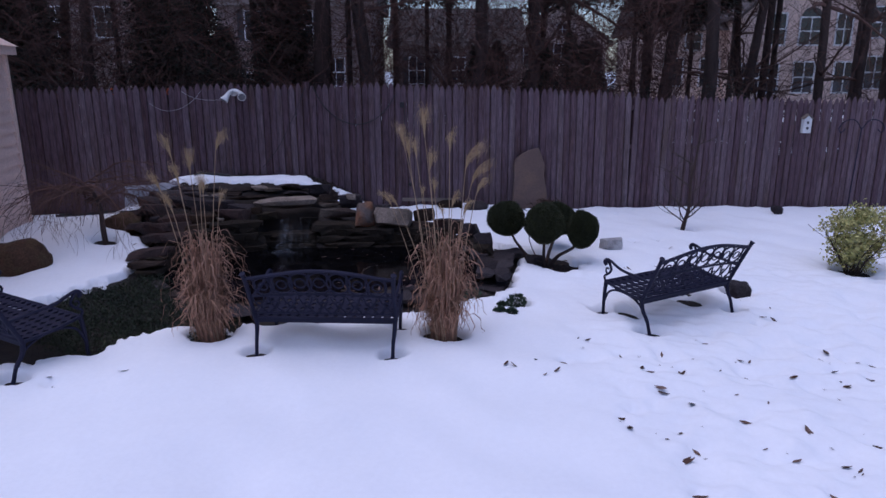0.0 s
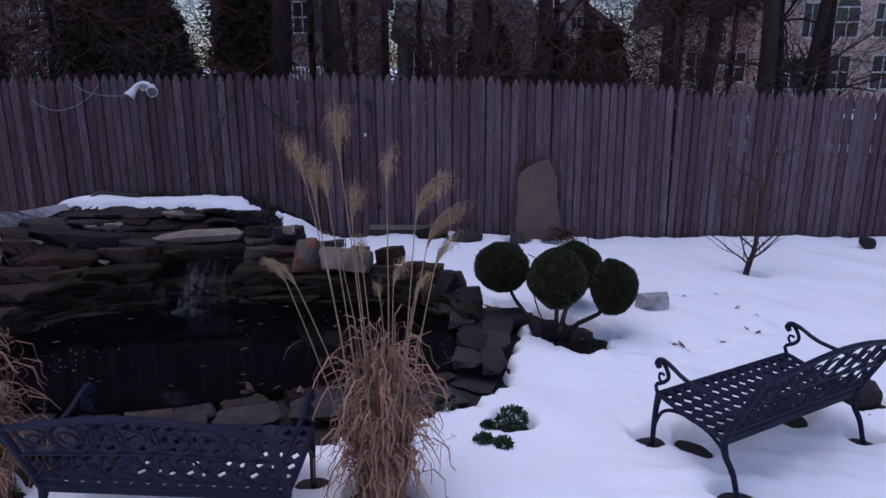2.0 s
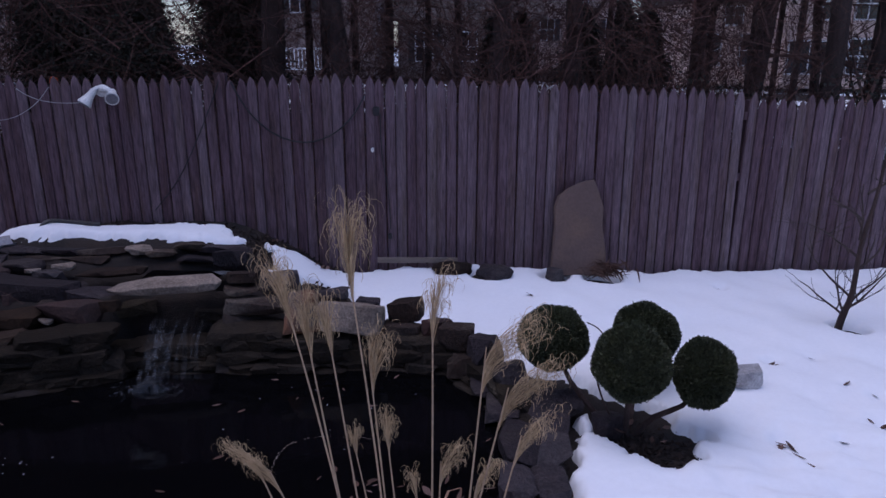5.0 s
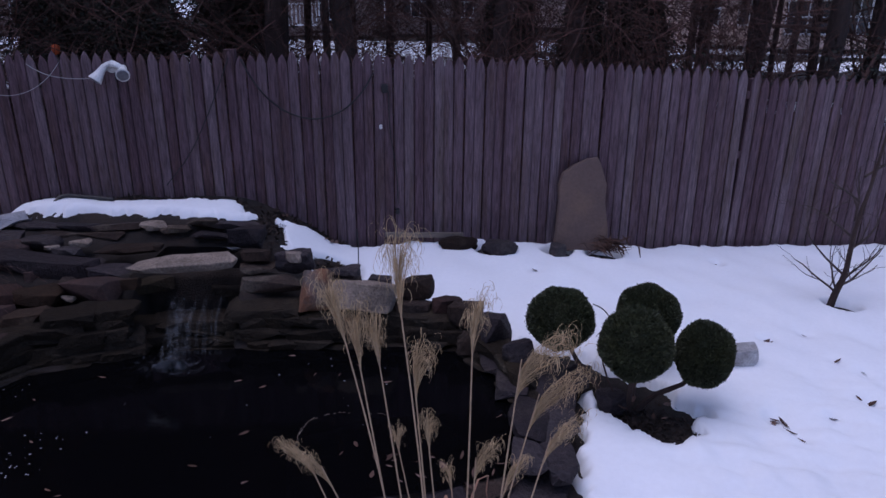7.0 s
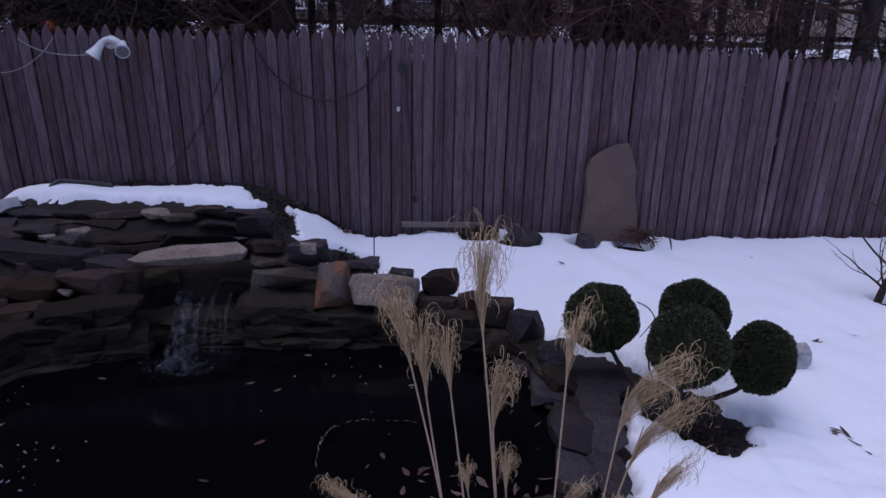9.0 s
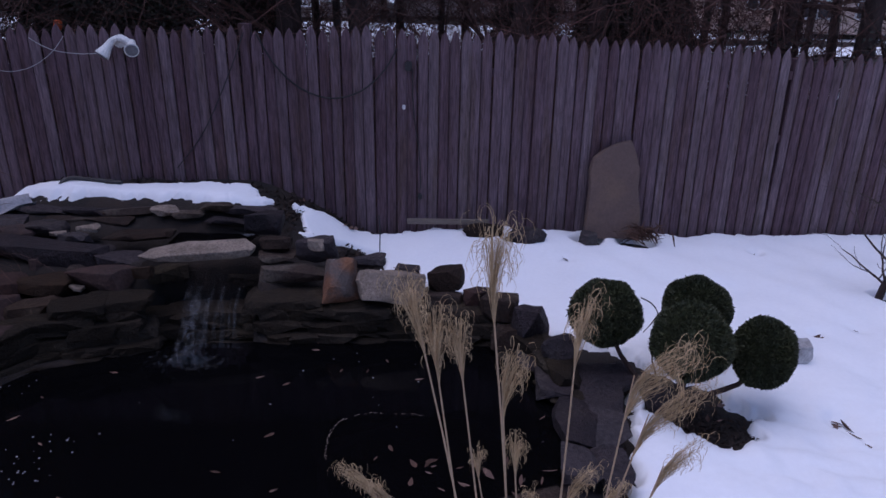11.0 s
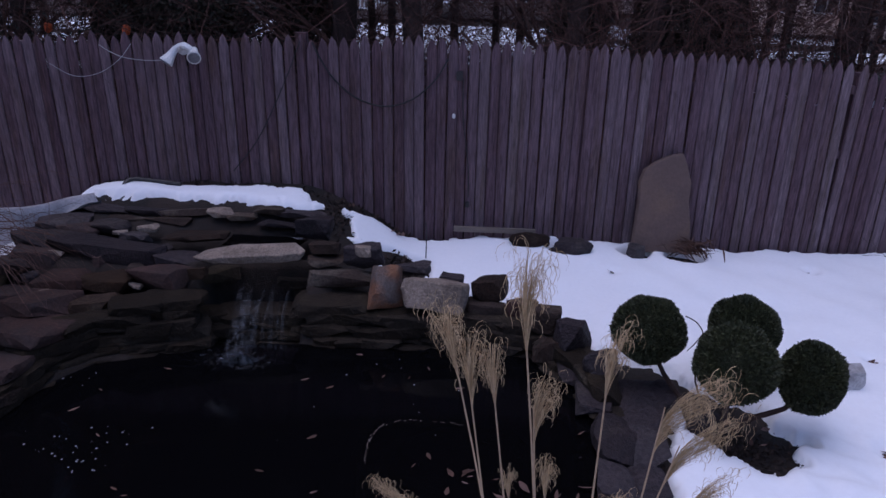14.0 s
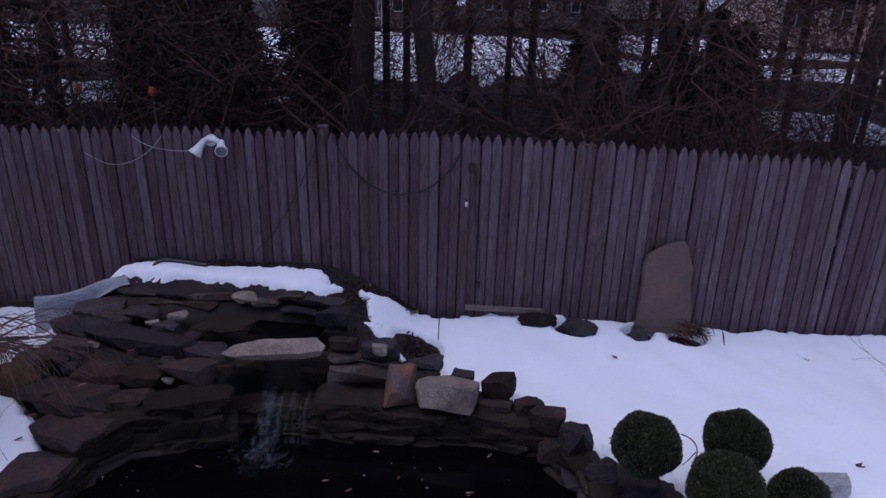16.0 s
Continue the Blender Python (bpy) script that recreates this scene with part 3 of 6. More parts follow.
# the ledge and the stones round it
bm = bmesh.new()
for ux, uy, up, low in [(-0.385, -0.05, 0.0, -0.02), (-0.26, -0.115, 0.018, -0.028), (0.0, -0.135, 0.034, -0.034), (0.24, -0.13, 0.038, -0.034), (0.355, -0.1, 0.026, -0.03),
                        (0.385, -0.01, 0.022, -0.02), (0.31, 0.125, 0.03, -0.03), (-0.1, 0.135, 0.03, -0.03), (-0.31, 0.075, 0.012, -0.03)]:
    bm.verts.new((ux, uy, up))
    bm.verts.new((ux * 0.97, uy * 0.93, low))
bmesh.ops.convex_hull(bm, input=bm.verts)
bmesh.ops.bevel(bm, geom=bm.edges[:], offset=0.006, segments=1, affect="EDGES", clamp_overlap=True)
bmesh.ops.triangulate(bm, faces=bm.faces)
bmesh.ops.subdivide_edges(bm, edges=[e for e in bm.edges if e.calc_length() > 0.06], cuts=3, use_grid_fill=True)
for v in bm.verts:
    v.co += Vector((0.012 * noise.noise(v.co * 13), 0.014 * noise.noise(v.co * 11 + Vector((5, 0, 0))), 0.009 * noise.noise(v.co * 9 + Vector((0, 7, 0)))))
spill = bpy.data.meshes.new("spill_stone")
bm.to_mesh(spill)
bm.free()
spill.materials.append(PALE)
spill.shade_smooth()
spill.set_sharp_from_angle(angle=radians(30))
put("spill_stone", spill, rockwork, pose(-1.89, 7.33, 0.368, 5, 0, 12) @ Matrix.Diagonal((1, 0.78, 0.95, 1)), "pale flat sandstone spill ledge")
hero(302, RUST, -0.925, 7.23, 0.21, (0.27, 0.22, 0.30), -24, 7, 20, "rust-orange stone", 18)
hero(303, PALE, -0.58, 7.2, 0.195, (0.47, 0.3, 0.2), -18, 4, -4, "pale flat-faced stone", 40)
hero(340, SLATE, -3.339, 8.107, 0.381, (0.40, 0.19, 0.05), -6, 4, 0)
hero(341, SLATE, -3.051, 8.105, 0.378, (0.40, 0.18, 0.05), -8, 0, -8)
hero(342, FIELD, -2.718, 8.086, 0.381, (0.49, 0.12, 0.05), -10, -4, 5)
hero(343, PALE, -2.383, 8.070, 0.402, (0.25, 0.17, 0.05), -3, 1, -3, "pale flat rim slab")
hero(344, TAWNY, -2.201, 8.036, 0.390, (0.25, 0.12, 0.05), -5, -3, 10)
hero(345, FIELD, -1.998, 8.104, 0.420, (0.26, 0.18, 0.07), -7, 2, 2)
hero(346, SLATE, -1.732, 8.067, 0.417, (0.41, 0.16, 0.05), -9, -2, -6)
hero(347, FIELD, -3.103, 8.026, 0.330, (0.42, 0.15, 0.05), -2, 3, 7)
hero(348, FIELD, -2.800, 8.006, 0.335, (0.38, 0.12, 0.05), -4, -1, -1)
hero(349, SLATE, -1.893, 7.986, 0.353, (0.36, 0.12, 0.05), -6, 4, -9)
hero(350, SLATE, -1.556, 7.785, 0.420, (0.30, 0.22, 0.16), -8, 0, 4)
hero(351, FIELD, -2.417, 7.655, 0.349, (0.48, 0.33, 0.05), -10, -4, -4)
hero(352, PALE, -2.836, 7.750, 0.362, (0.16, 0.12, 0.05), -3, 1, 9, "small pale block")
hero(353, SLATE, -3.106, 7.717, 0.356, (0.31, 0.22, 0.12), -5, -3, 1)
hero(354, SLATE, -2.843, 7.565, 0.346, (0.22, 0.15, 0.08), -7, 2, -7)
hero(355, REDDISH, -3.323, 7.653, 0.351, (0.33, 0.23, 0.10), -9, -2, 6)
hero(356, SLATE, -3.005, 7.435, 0.295, (1.00, 0.34, 0.18), -2, 3, -2, "large dark flat slab")
hero(357, SLATE, -3.511, 7.539, 0.335, (0.50, 0.34, 0.11), -4, -1, -10)
hero(358, SLATE, -2.463, 7.382, 0.287, (0.33, 0.23, 0.06), -6, 4, 3)
hero(359, REDDISH, -2.500, 7.199, 0.207, (0.45, 0.32, 0.17), -8, 0, -5, "broad reddish-brown stone")
hero(360, TAWNY, -2.189, 7.128, 0.291, (0.13, 0.09, 0.08), -10, -4, 8)
hero(361, TAWNY, -2.825, 7.125, 0.180, (0.38, 0.27, 0.13), -3, 1, 0)
hero(362, REDDISH, -3.153, 7.137, 0.178, (0.46, 0.32, 0.13), -5, -3, -8)
hero(363, REDDISH, -3.460, 7.329, 0.256, (0.44, 0.31, 0.14), -7, 2, 5)
hero(364, FIELD, -1.402, 7.468, 0.388, (0.23, 0.16, 0.07), -9, -2, -3)
hero(365, FIELD, -1.376, 7.420, 0.306, (0.28, 0.20, 0.06), -2, 3, 10)
hero(366, SLATE, -1.100, 7.441, 0.340, (0.29, 0.20, 0.18), -4, -1, 2)
hero(367, PALE, -1.102, 7.368, 0.418, (0.13, 0.09, 0.07), -6, 4, -6, "pale flat chip")
hero(368, FIELD, -1.254, 7.314, 0.225, (0.44, 0.31, 0.11), -8, 0, 7, "broad flat grey-brown stone")
hero(369, SLATE, -0.786, 7.487, 0.255, (0.31, 0.22, 0.07), -10, -4, -1)
hero(370, SLATE, -0.481, 7.387, 0.218, (0.18, 0.12, 0.08), -3, 1, -9)
hero(371, FIELD, -0.207, 7.357, 0.193, (0.27, 0.19, 0.14), -5, -3, 4)
hero(372, FIELD, -0.236, 7.265, 0.069, (0.31, 0.22, 0.12), -7, 2, -4)
hero(373, REDDISH, 0.013, 7.228, 0.091, (0.23, 0.16, 0.16), -9, -2, 9)
hero(374, FIELD, 0.135, 7.105, 0.103, (0.26, 0.18, 0.16), -2, 3, 1)
hero(375, FIELD, -0.120, 7.153, -0.050, (0.35, 0.24, 0.11), -4, -1, -7)
hero(376, SLATE, 0.346, 6.936, 0.049, (0.27, 0.19, 0.24), -6, 4, 6)
hero(377, SLATE, 0.461, 6.672, 0.023, (0.24, 0.17, 0.21), -8, 0, -2)
hero(378, FIELD, 0.194, 6.950, -0.037, (0.24, 0.17, 0.14), -10, -4, -10)
hero(330, PALE, -3.3, 7.3, 0.31, (0.1, 0.06, 0.03), -8, 6, 0)
hero(331, PALE, -2.95, 7.55, 0.39, (0.11, 0.066, 0.03), -8, 6, 40)
hero(332, PALE, -2.62, 7.08, 0.2, (0.12, 0.072, 0.03), -8, 6, -20)
hero(333, PALE, -3.2, 6.95, 0.17, (0.08, 0.048, 0.03), -8, 6, 50)
# flat slabs over the sloping shoulder
for sx, sy, sz, w, d, key in [(-3.2, 6.86, 0.14, 0.6, 0.4, "r"), (-3.05, 6.58, 0.1, 0.55, 0.4, "r"), (-3.1, 6.24, 0.02, 0.5, 0.42, "r"), (-3.02, 5.98, -0.04, 0.34, 0.4, "f"), (-3.5, 7.75, 0.36, 0.4, 0.3, "s"),
                              (-3.45, 6.9, 0.16, 0.36, 0.3, "r"), (-2.8, 6.9, 0.14, 0.34, 0.24, "t"), (-2.5, 6.98, 0.1, 0.4, 0.2, "t"), (-3.62, 7.2, 0.24, 0.42, 0.4, "r")]:
    stone(key, sx, sy, sz, (w, d, rs.uniform(0.07, 0.12)), rs.uniform(-9, -3), rs.uniform(-8, 0), rs.uniform(-25, 25))
# smaller stones wedged between the slabs
SHOULDER = [(-3.193, 6.067), (-2.885, 6.5), (-2.523, 6.99), (-2.236, 7.242), (-2.236, 7.796), (-3.385, 7.947), (-3.626, 7.343), (-3.482, 6.83)]
got = 0
while got < 22:
    sx, sy = rs.uniform(-3.65, -2.25), rs.uniform(6.1, 7.95)
    if float(inside_distance(np.array([sx]), np.array([sy]), SHOULDER)[0]) < 0:
        continue
    got += 1
    w = rs.uniform(0.08, 0.2)
    stone(rs.choice("sfrrts"), sx, sy, float(soil_height(sx, sy)) + rs.uniform(-0.03, 0.0), (w, w * rs.uniform(0.6, 1.0), rs.uniform(0.06, 0.1)), rs.uniform(-14, 2), rs.uniform(-14, 6), rs.uniform(0, 180))
# dark slabs along the right and front edges
for px_, py_, ang in along([(0.51, 6.411), (0.568, 5.933), (0.49, 5.613), (0.235, 5.356), (-0.098, 5.234), (-0.588, 5.194), (-0.98, 5.011), (-1.466, 4.869), (-1.948, 4.828), (-2.332, 5.031)], 0.36):
    stone(rs.choice("sss"), px_, py_, -0.1 + rs.uniform(-0.012, -0.078), (rs.uniform(0.353, 0.39), rs.uniform(0.294, 0.33), rs.uniform(0.059, -0.01)), rs.uniform(-2.904, 2.91), rs.uniform(-2.904, 2.91), ang + rs.uniform(-13.51, 14))
for px_, py_, ang in along([(0.392, 6.28), (0.372, 5.853), (0.196, 5.599), (-0.49, 5.437), (-1.272, 5.113), (-2.044, 5.031), (-2.523, 5.336), (-2.856, 5.747)], 0.3):
    stone(rs.choice("sf"), px_, py_, -0.17, (rs.uniform(0.255, 0.27), rs.uniform(0.235, 0.25), 0.09), rs.uniform(-3.866, 3.91), rs.uniform(-3.866, 3.91), ang + rs.uniform(-19.3, 20))

hero(390, SLATE, 0.663, 6.476, -0.075, (0.33, 0.60, 0.07), -2, -2, -12)
hero(391, SLATE, 0.488, 6.104, -0.075, (0.24, 0.43, 0.07), -2, 1, 5)
hero(392, SLATE, 0.633, 6.024, -0.075, (0.23, 0.39, 0.07), -2, -1, -2)
hero(393, SLATE, 0.458, 5.767, -0.075, (0.21, 0.31, 0.07), -2, 2, -9)
hero(394, SLATE, 0.603, 5.742, -0.075, (0.19, 0.33, 0.07), -2, 0, 8)
hero(395, SLATE, 0.377, 6.834, -0.075, (0.30, 0.43, 0.07), -2, -2, 1)
hero(396, SLATE, 0.427, 6.501, -0.075, (0.22, 0.40, 0.07), -2, 1, -6)
hero(397, SLATE, 0.805, 6.555, -0.075, (0.18, 0.31, 0.07), -2, -1, 11)

# ---- waterfall ----
fall = thing("waterfall", -1.765, 6.76, -0.12, 0, "thin white strands of water falling from the ledge", "waterfall")
wf_ = random.Random(3)
strands = Soup()
for k in range(16):
    x0 = -0.1 + 0.3 * (k / 15) ** 1.7 + wf_.uniform(-0.02, 0.02)
    top = 0.22 if k % 3 else 0.3
    pts = [(x0, 0.34, top + 0.03), (x0 + 0.01, 0.24, top), (x0 + wf_.uniform(-0.02, 0.02), 0.12 + 0.05 * (k > 7), 0.12), (x0 + wf_.uniform(-0.03, 0.03), 0.0 + 0.13 * (k > 7), 0.0)]
    w = wf_.uniform(0.025, 0.05) if k < 8 else wf_.uniform(0.012, 0.028)
    strands.ribbon(spline(pts, 8), [w * u for u in (0.6, 0.8, 1, 1, 1, 1.1, 1.2, 1.3, 1.5)], Vector((1, 0, 0)))
tagged(part("water_veil", strands, FOAM, fall), kind="stuff")
foam = Soup()
for k in range(420):
    a, d = wf_.uniform(0, 6.28), abs(wf_.gauss(0, 0.07))
    cx_, cy_, r = -0.5 * d + d * math.cos(a) * 1.8, -0.05 + d * math.sin(a), wf_.uniform(0.004, 0.016)
    h = max(0.004, 0.05 * math.exp(-(d / 0.06) ** 2) + wf_.uniform(0, 0.006))
    ring = [(cx_ + r * math.cos(t * 1.047), cy_ + r * math.sin(t * 1.047), 0.003) for t in range(6)]
    foam.add(ring + [(cx_, cy_, h)], [(i, (i + 1) % 6, 6) for i in range(6)])
tagged(part("foam", foam, FOAM, fall, "white splash where the water lands"), kind="stuff")


# ---- benches ----
def lattice(s, x0, x1, y0, y1, nx, ny, z_of, t):
    """A cast panel with a diamond opening in each cell, on the surface z_of(x, y)."""
    dx, dy = (x1 - x0) / nx, (y1 - y0) / ny
    for i in range(nx):
        for j in range(ny):
            cx, cy = x0 + (i + 0.5) * dx, y0 + (j + 0.5) * dy
            outer = [(0, .5), (.5, .5), (.5, 0), (.5, -.5), (0, -.5), (-.5, -.5), (-.5, 0), (-.5, .5)]
            inner = [(0, .40), (.34, 0), (0, -.40), (-.34, 0)]
            vs = []
            for up in (t / 2, -t / 2):
                for u, v in outer + inner:
                    p = z_of(cx + u * dx, cy + v * dy)
                    vs.append((p[0], p[1], p[2] + up))
            fs = []
            for q in range(4):
                a, b, c = (2 * q) % 8, (2 * q + 1) % 8, (2 * q + 2) % 8
                i0, i1 = 8 + q, 8 + (q + 1) % 4
                fs.append((a, i0, i1, c, b))
                fs.append((12 + b, 12 + c, 12 + i1, 12 + i0, 12 + a))
                fs.append((i1, i0, 12 + i0, 12 + i1))
            s.add(vs, fs)


def arc(cx, cz, r, a0, a1, n, y=0.0):
    return [(cx + r * math.cos(radians(a0 + (a1 - a0) * i / n)), y, cz + r * math.sin(radians(a0 + (a1 - a0) * i / n))) for i in range(n + 1)]


def bench(x, y, z, turn, label):
    b = thing("garden_bench", x, y, z, turn, label, "bench", "benches round the pond")
    half, seat_z = 0.54, 0.345
    s = Soup()

    def seat_at(u, v):
        return (u, v, seat_z - 0.025 + 0.12 * (v + 0.02) - 0.012 * math.cos(math.pi * (v - 0.025) / 0.43))

    lattice(s, -half, half, -0.19, 0.235, 15, 6, seat_at, 0.012)
    for v in (-0.193, 0.238):
        zz = seat_at(0, v)[2]
        s.tube([(-half, v, zz), (half, v, zz)], 0.014, 6)
        s.box((-half, v - 0.006, zz - 0.035), (half, v + 0.006, zz))
    for u in (-half, half):
        s.tube([(u, -0.193, seat_at(u, -0.193)[2]), (u, 0.02, seat_at(u, 0.02)[2]), (u, 0.238, seat_at(u, 0.238)[2])], 0.013, 6)
    part("seat", s, METAL, b, "cast seat with diamond openings")

    # the back leans away from the seat
    lean = 0.17

    def back(u, h):
        return (u, -0.193 - lean * h / 0.36, seat_z - 0.045 + h)

    def crest(u):
        return 0.36 + 0.075 * math.cos(u / half * math.pi / 2) ** 1.3

    s = Soup()
    n = 20
    s.tube([back(-half + 2 * half * i / n, crest(-half + 2 * half * i / n)) for i in range(n + 1)], 0.015, 6)
    s.tube([back(-half, 0.05), back(half, 0.05)], 0.011, 6)
    s.tube([back(-half + 2 * half * i / n, 0.20 + 0.03 * math.cos((-1 + 2 * i / n) * math.pi / 2)) for i in range(n + 1)], 0.010, 6)
    for k in range(7):
        u = -0.42 + 0.14 * k
        hi, lo = crest(u) - 0.012, 0.20 + 0.03 * math.cos(u / half * math.pi / 2) + 0.008
        r, c = (hi - lo) / 2, (hi + lo) / 2
        s.tube([back(u + r * 0.95 * math.cos(a * math.pi / 8), c + r * math.sin(a * math.pi / 8)) for a in range(17)], 0.0075, 5, False)
        s.tube([back(u + r * 0.45 * math.cos(a * math.pi / 6), c + r * 0.45 * math.sin(a * math.pi / 6)) for a in range(13)], 0.006, 5, False)
        for q in (-1, 1):
            s.tube([back(u + q * 0.07, lo + 0.01), back(u + q * 0.055, c), back(u + q * 0.07, hi - 0.01)], 0.006, 5)
    for k in range(9):
        u = -0.48 + 0.12 * k
        for q in (-1, 1):
            s.tube([back(u - q * 0.05, 0.055), back(u - q * 0.01, 0.10), back(u + q * 0.035, 0.15), back(u + q * 0.05, 0.205)], 0.0065, 5)
        s.tube([back(u + 0.022 * math.cos(a * math.pi / 5), 0.13 + 0.028 * math.sin(a * math.pi / 5)) for a in range(11)], 0.006, 5, False)
    part("backrest", s, METAL, b, "openwork cast backrest with rings and scrolls")
    for u in (-1, 1):
        w = u * half
        s = Soup()
        s.tube(spline([(w, -0.19, seat_z - 0.06), back(w, 0.1), back(w, 0.25), back(w * 1.01, 0.37), back(w * 1.02, 0.405)], 10), [0.017] * 9 + [0.02, 0.024], 7)
        part("back_post", s, METAL, b)
        s = Soup()
        s.tube(spline([back(w, 0.17), (w, -0.12, seat_z + 0.14), (w, 0.06, seat_z + 0.155), (w, 0.17, seat_z + 0.195), (w, 0.225, seat_z + 0.205), (w, 0.255, seat_z + 0.18), (w, 0.238, seat_z + 0.155)], 18),
               [0.012] * 12 + [0.015, 0.017, 0.019, 0.019, 0.018, 0.016, 0.014], 7)
        s.tube(spline([(w, 0.235, seat_z), (w, 0.255, seat_z + 0.05), (w, 0.205, seat_z + 0.085), (w, 0.175, seat_z + 0.125), (w, 0.195, seat_z + 0.17), (w, 0.22, seat_z + 0.195)], 12), 0.011, 6)
        s.tube(spline([(w, 0.215, seat_z + 0.075), (w, 0.24, seat_z + 0.10), (w, 0.23, seat_z + 0.13), (w, 0.205, seat_z + 0.125)], 8), 0.008, 5)
        part("armrest", s, METAL, b, "scrolled armrest")
        for side in (-1, 1):
            s = Soup()
            v0, v1 = (0.235, 0.285) if side > 0 else (-0.19, -0.30)
            top = seat_at(0, v0)[2]
            s.tube(spline([(w * 0.985, v0, top), (w * 0.98, v0 + side * 0.015, top - 0.09), (w * 0.968, v0 * 0.45 + v1 * 0.55, 0.14), (w * 0.963, v1 - side * 0.02, 0.05), (w * 0.963, v1, 0.0)], 12),
                   [0.02, 0.019, 0.018, 0.017, 0.016, 0.015, 0.015, 0.014, 0.014, 0.014, 0.016, 0.02, 0.024], 7)
            part("leg", s, METAL, b)
        s = Soup()
        s.tube(spline([(w * 0.975, -0.245, 0.13), (w * 0.98, -0.19, 0.23), (w * 0.985, -0.10, 0.285), (w * 0.985, 0.01, 0.305), (w * 0.985, 0.12, 0.30), (w * 0.98, 0.21, 0.25), (w * 0.975, 0.262, 0.13)], 18), 0.010, 6)
        part("leg_arch", s, METAL, b)
    return b


NAMES = ["black cast-metal garden bench standing in snow facing the pond",
         "black cast-metal garden bench alone on open snow with leaves",
         "black cast-metal garden bench beside dark groundcover"]
for (bx, by, turn), text in zip(BENCHES, NAMES):
    bench(bx, by, float(soil_height(bx, by)) - 0.005, turn, text)


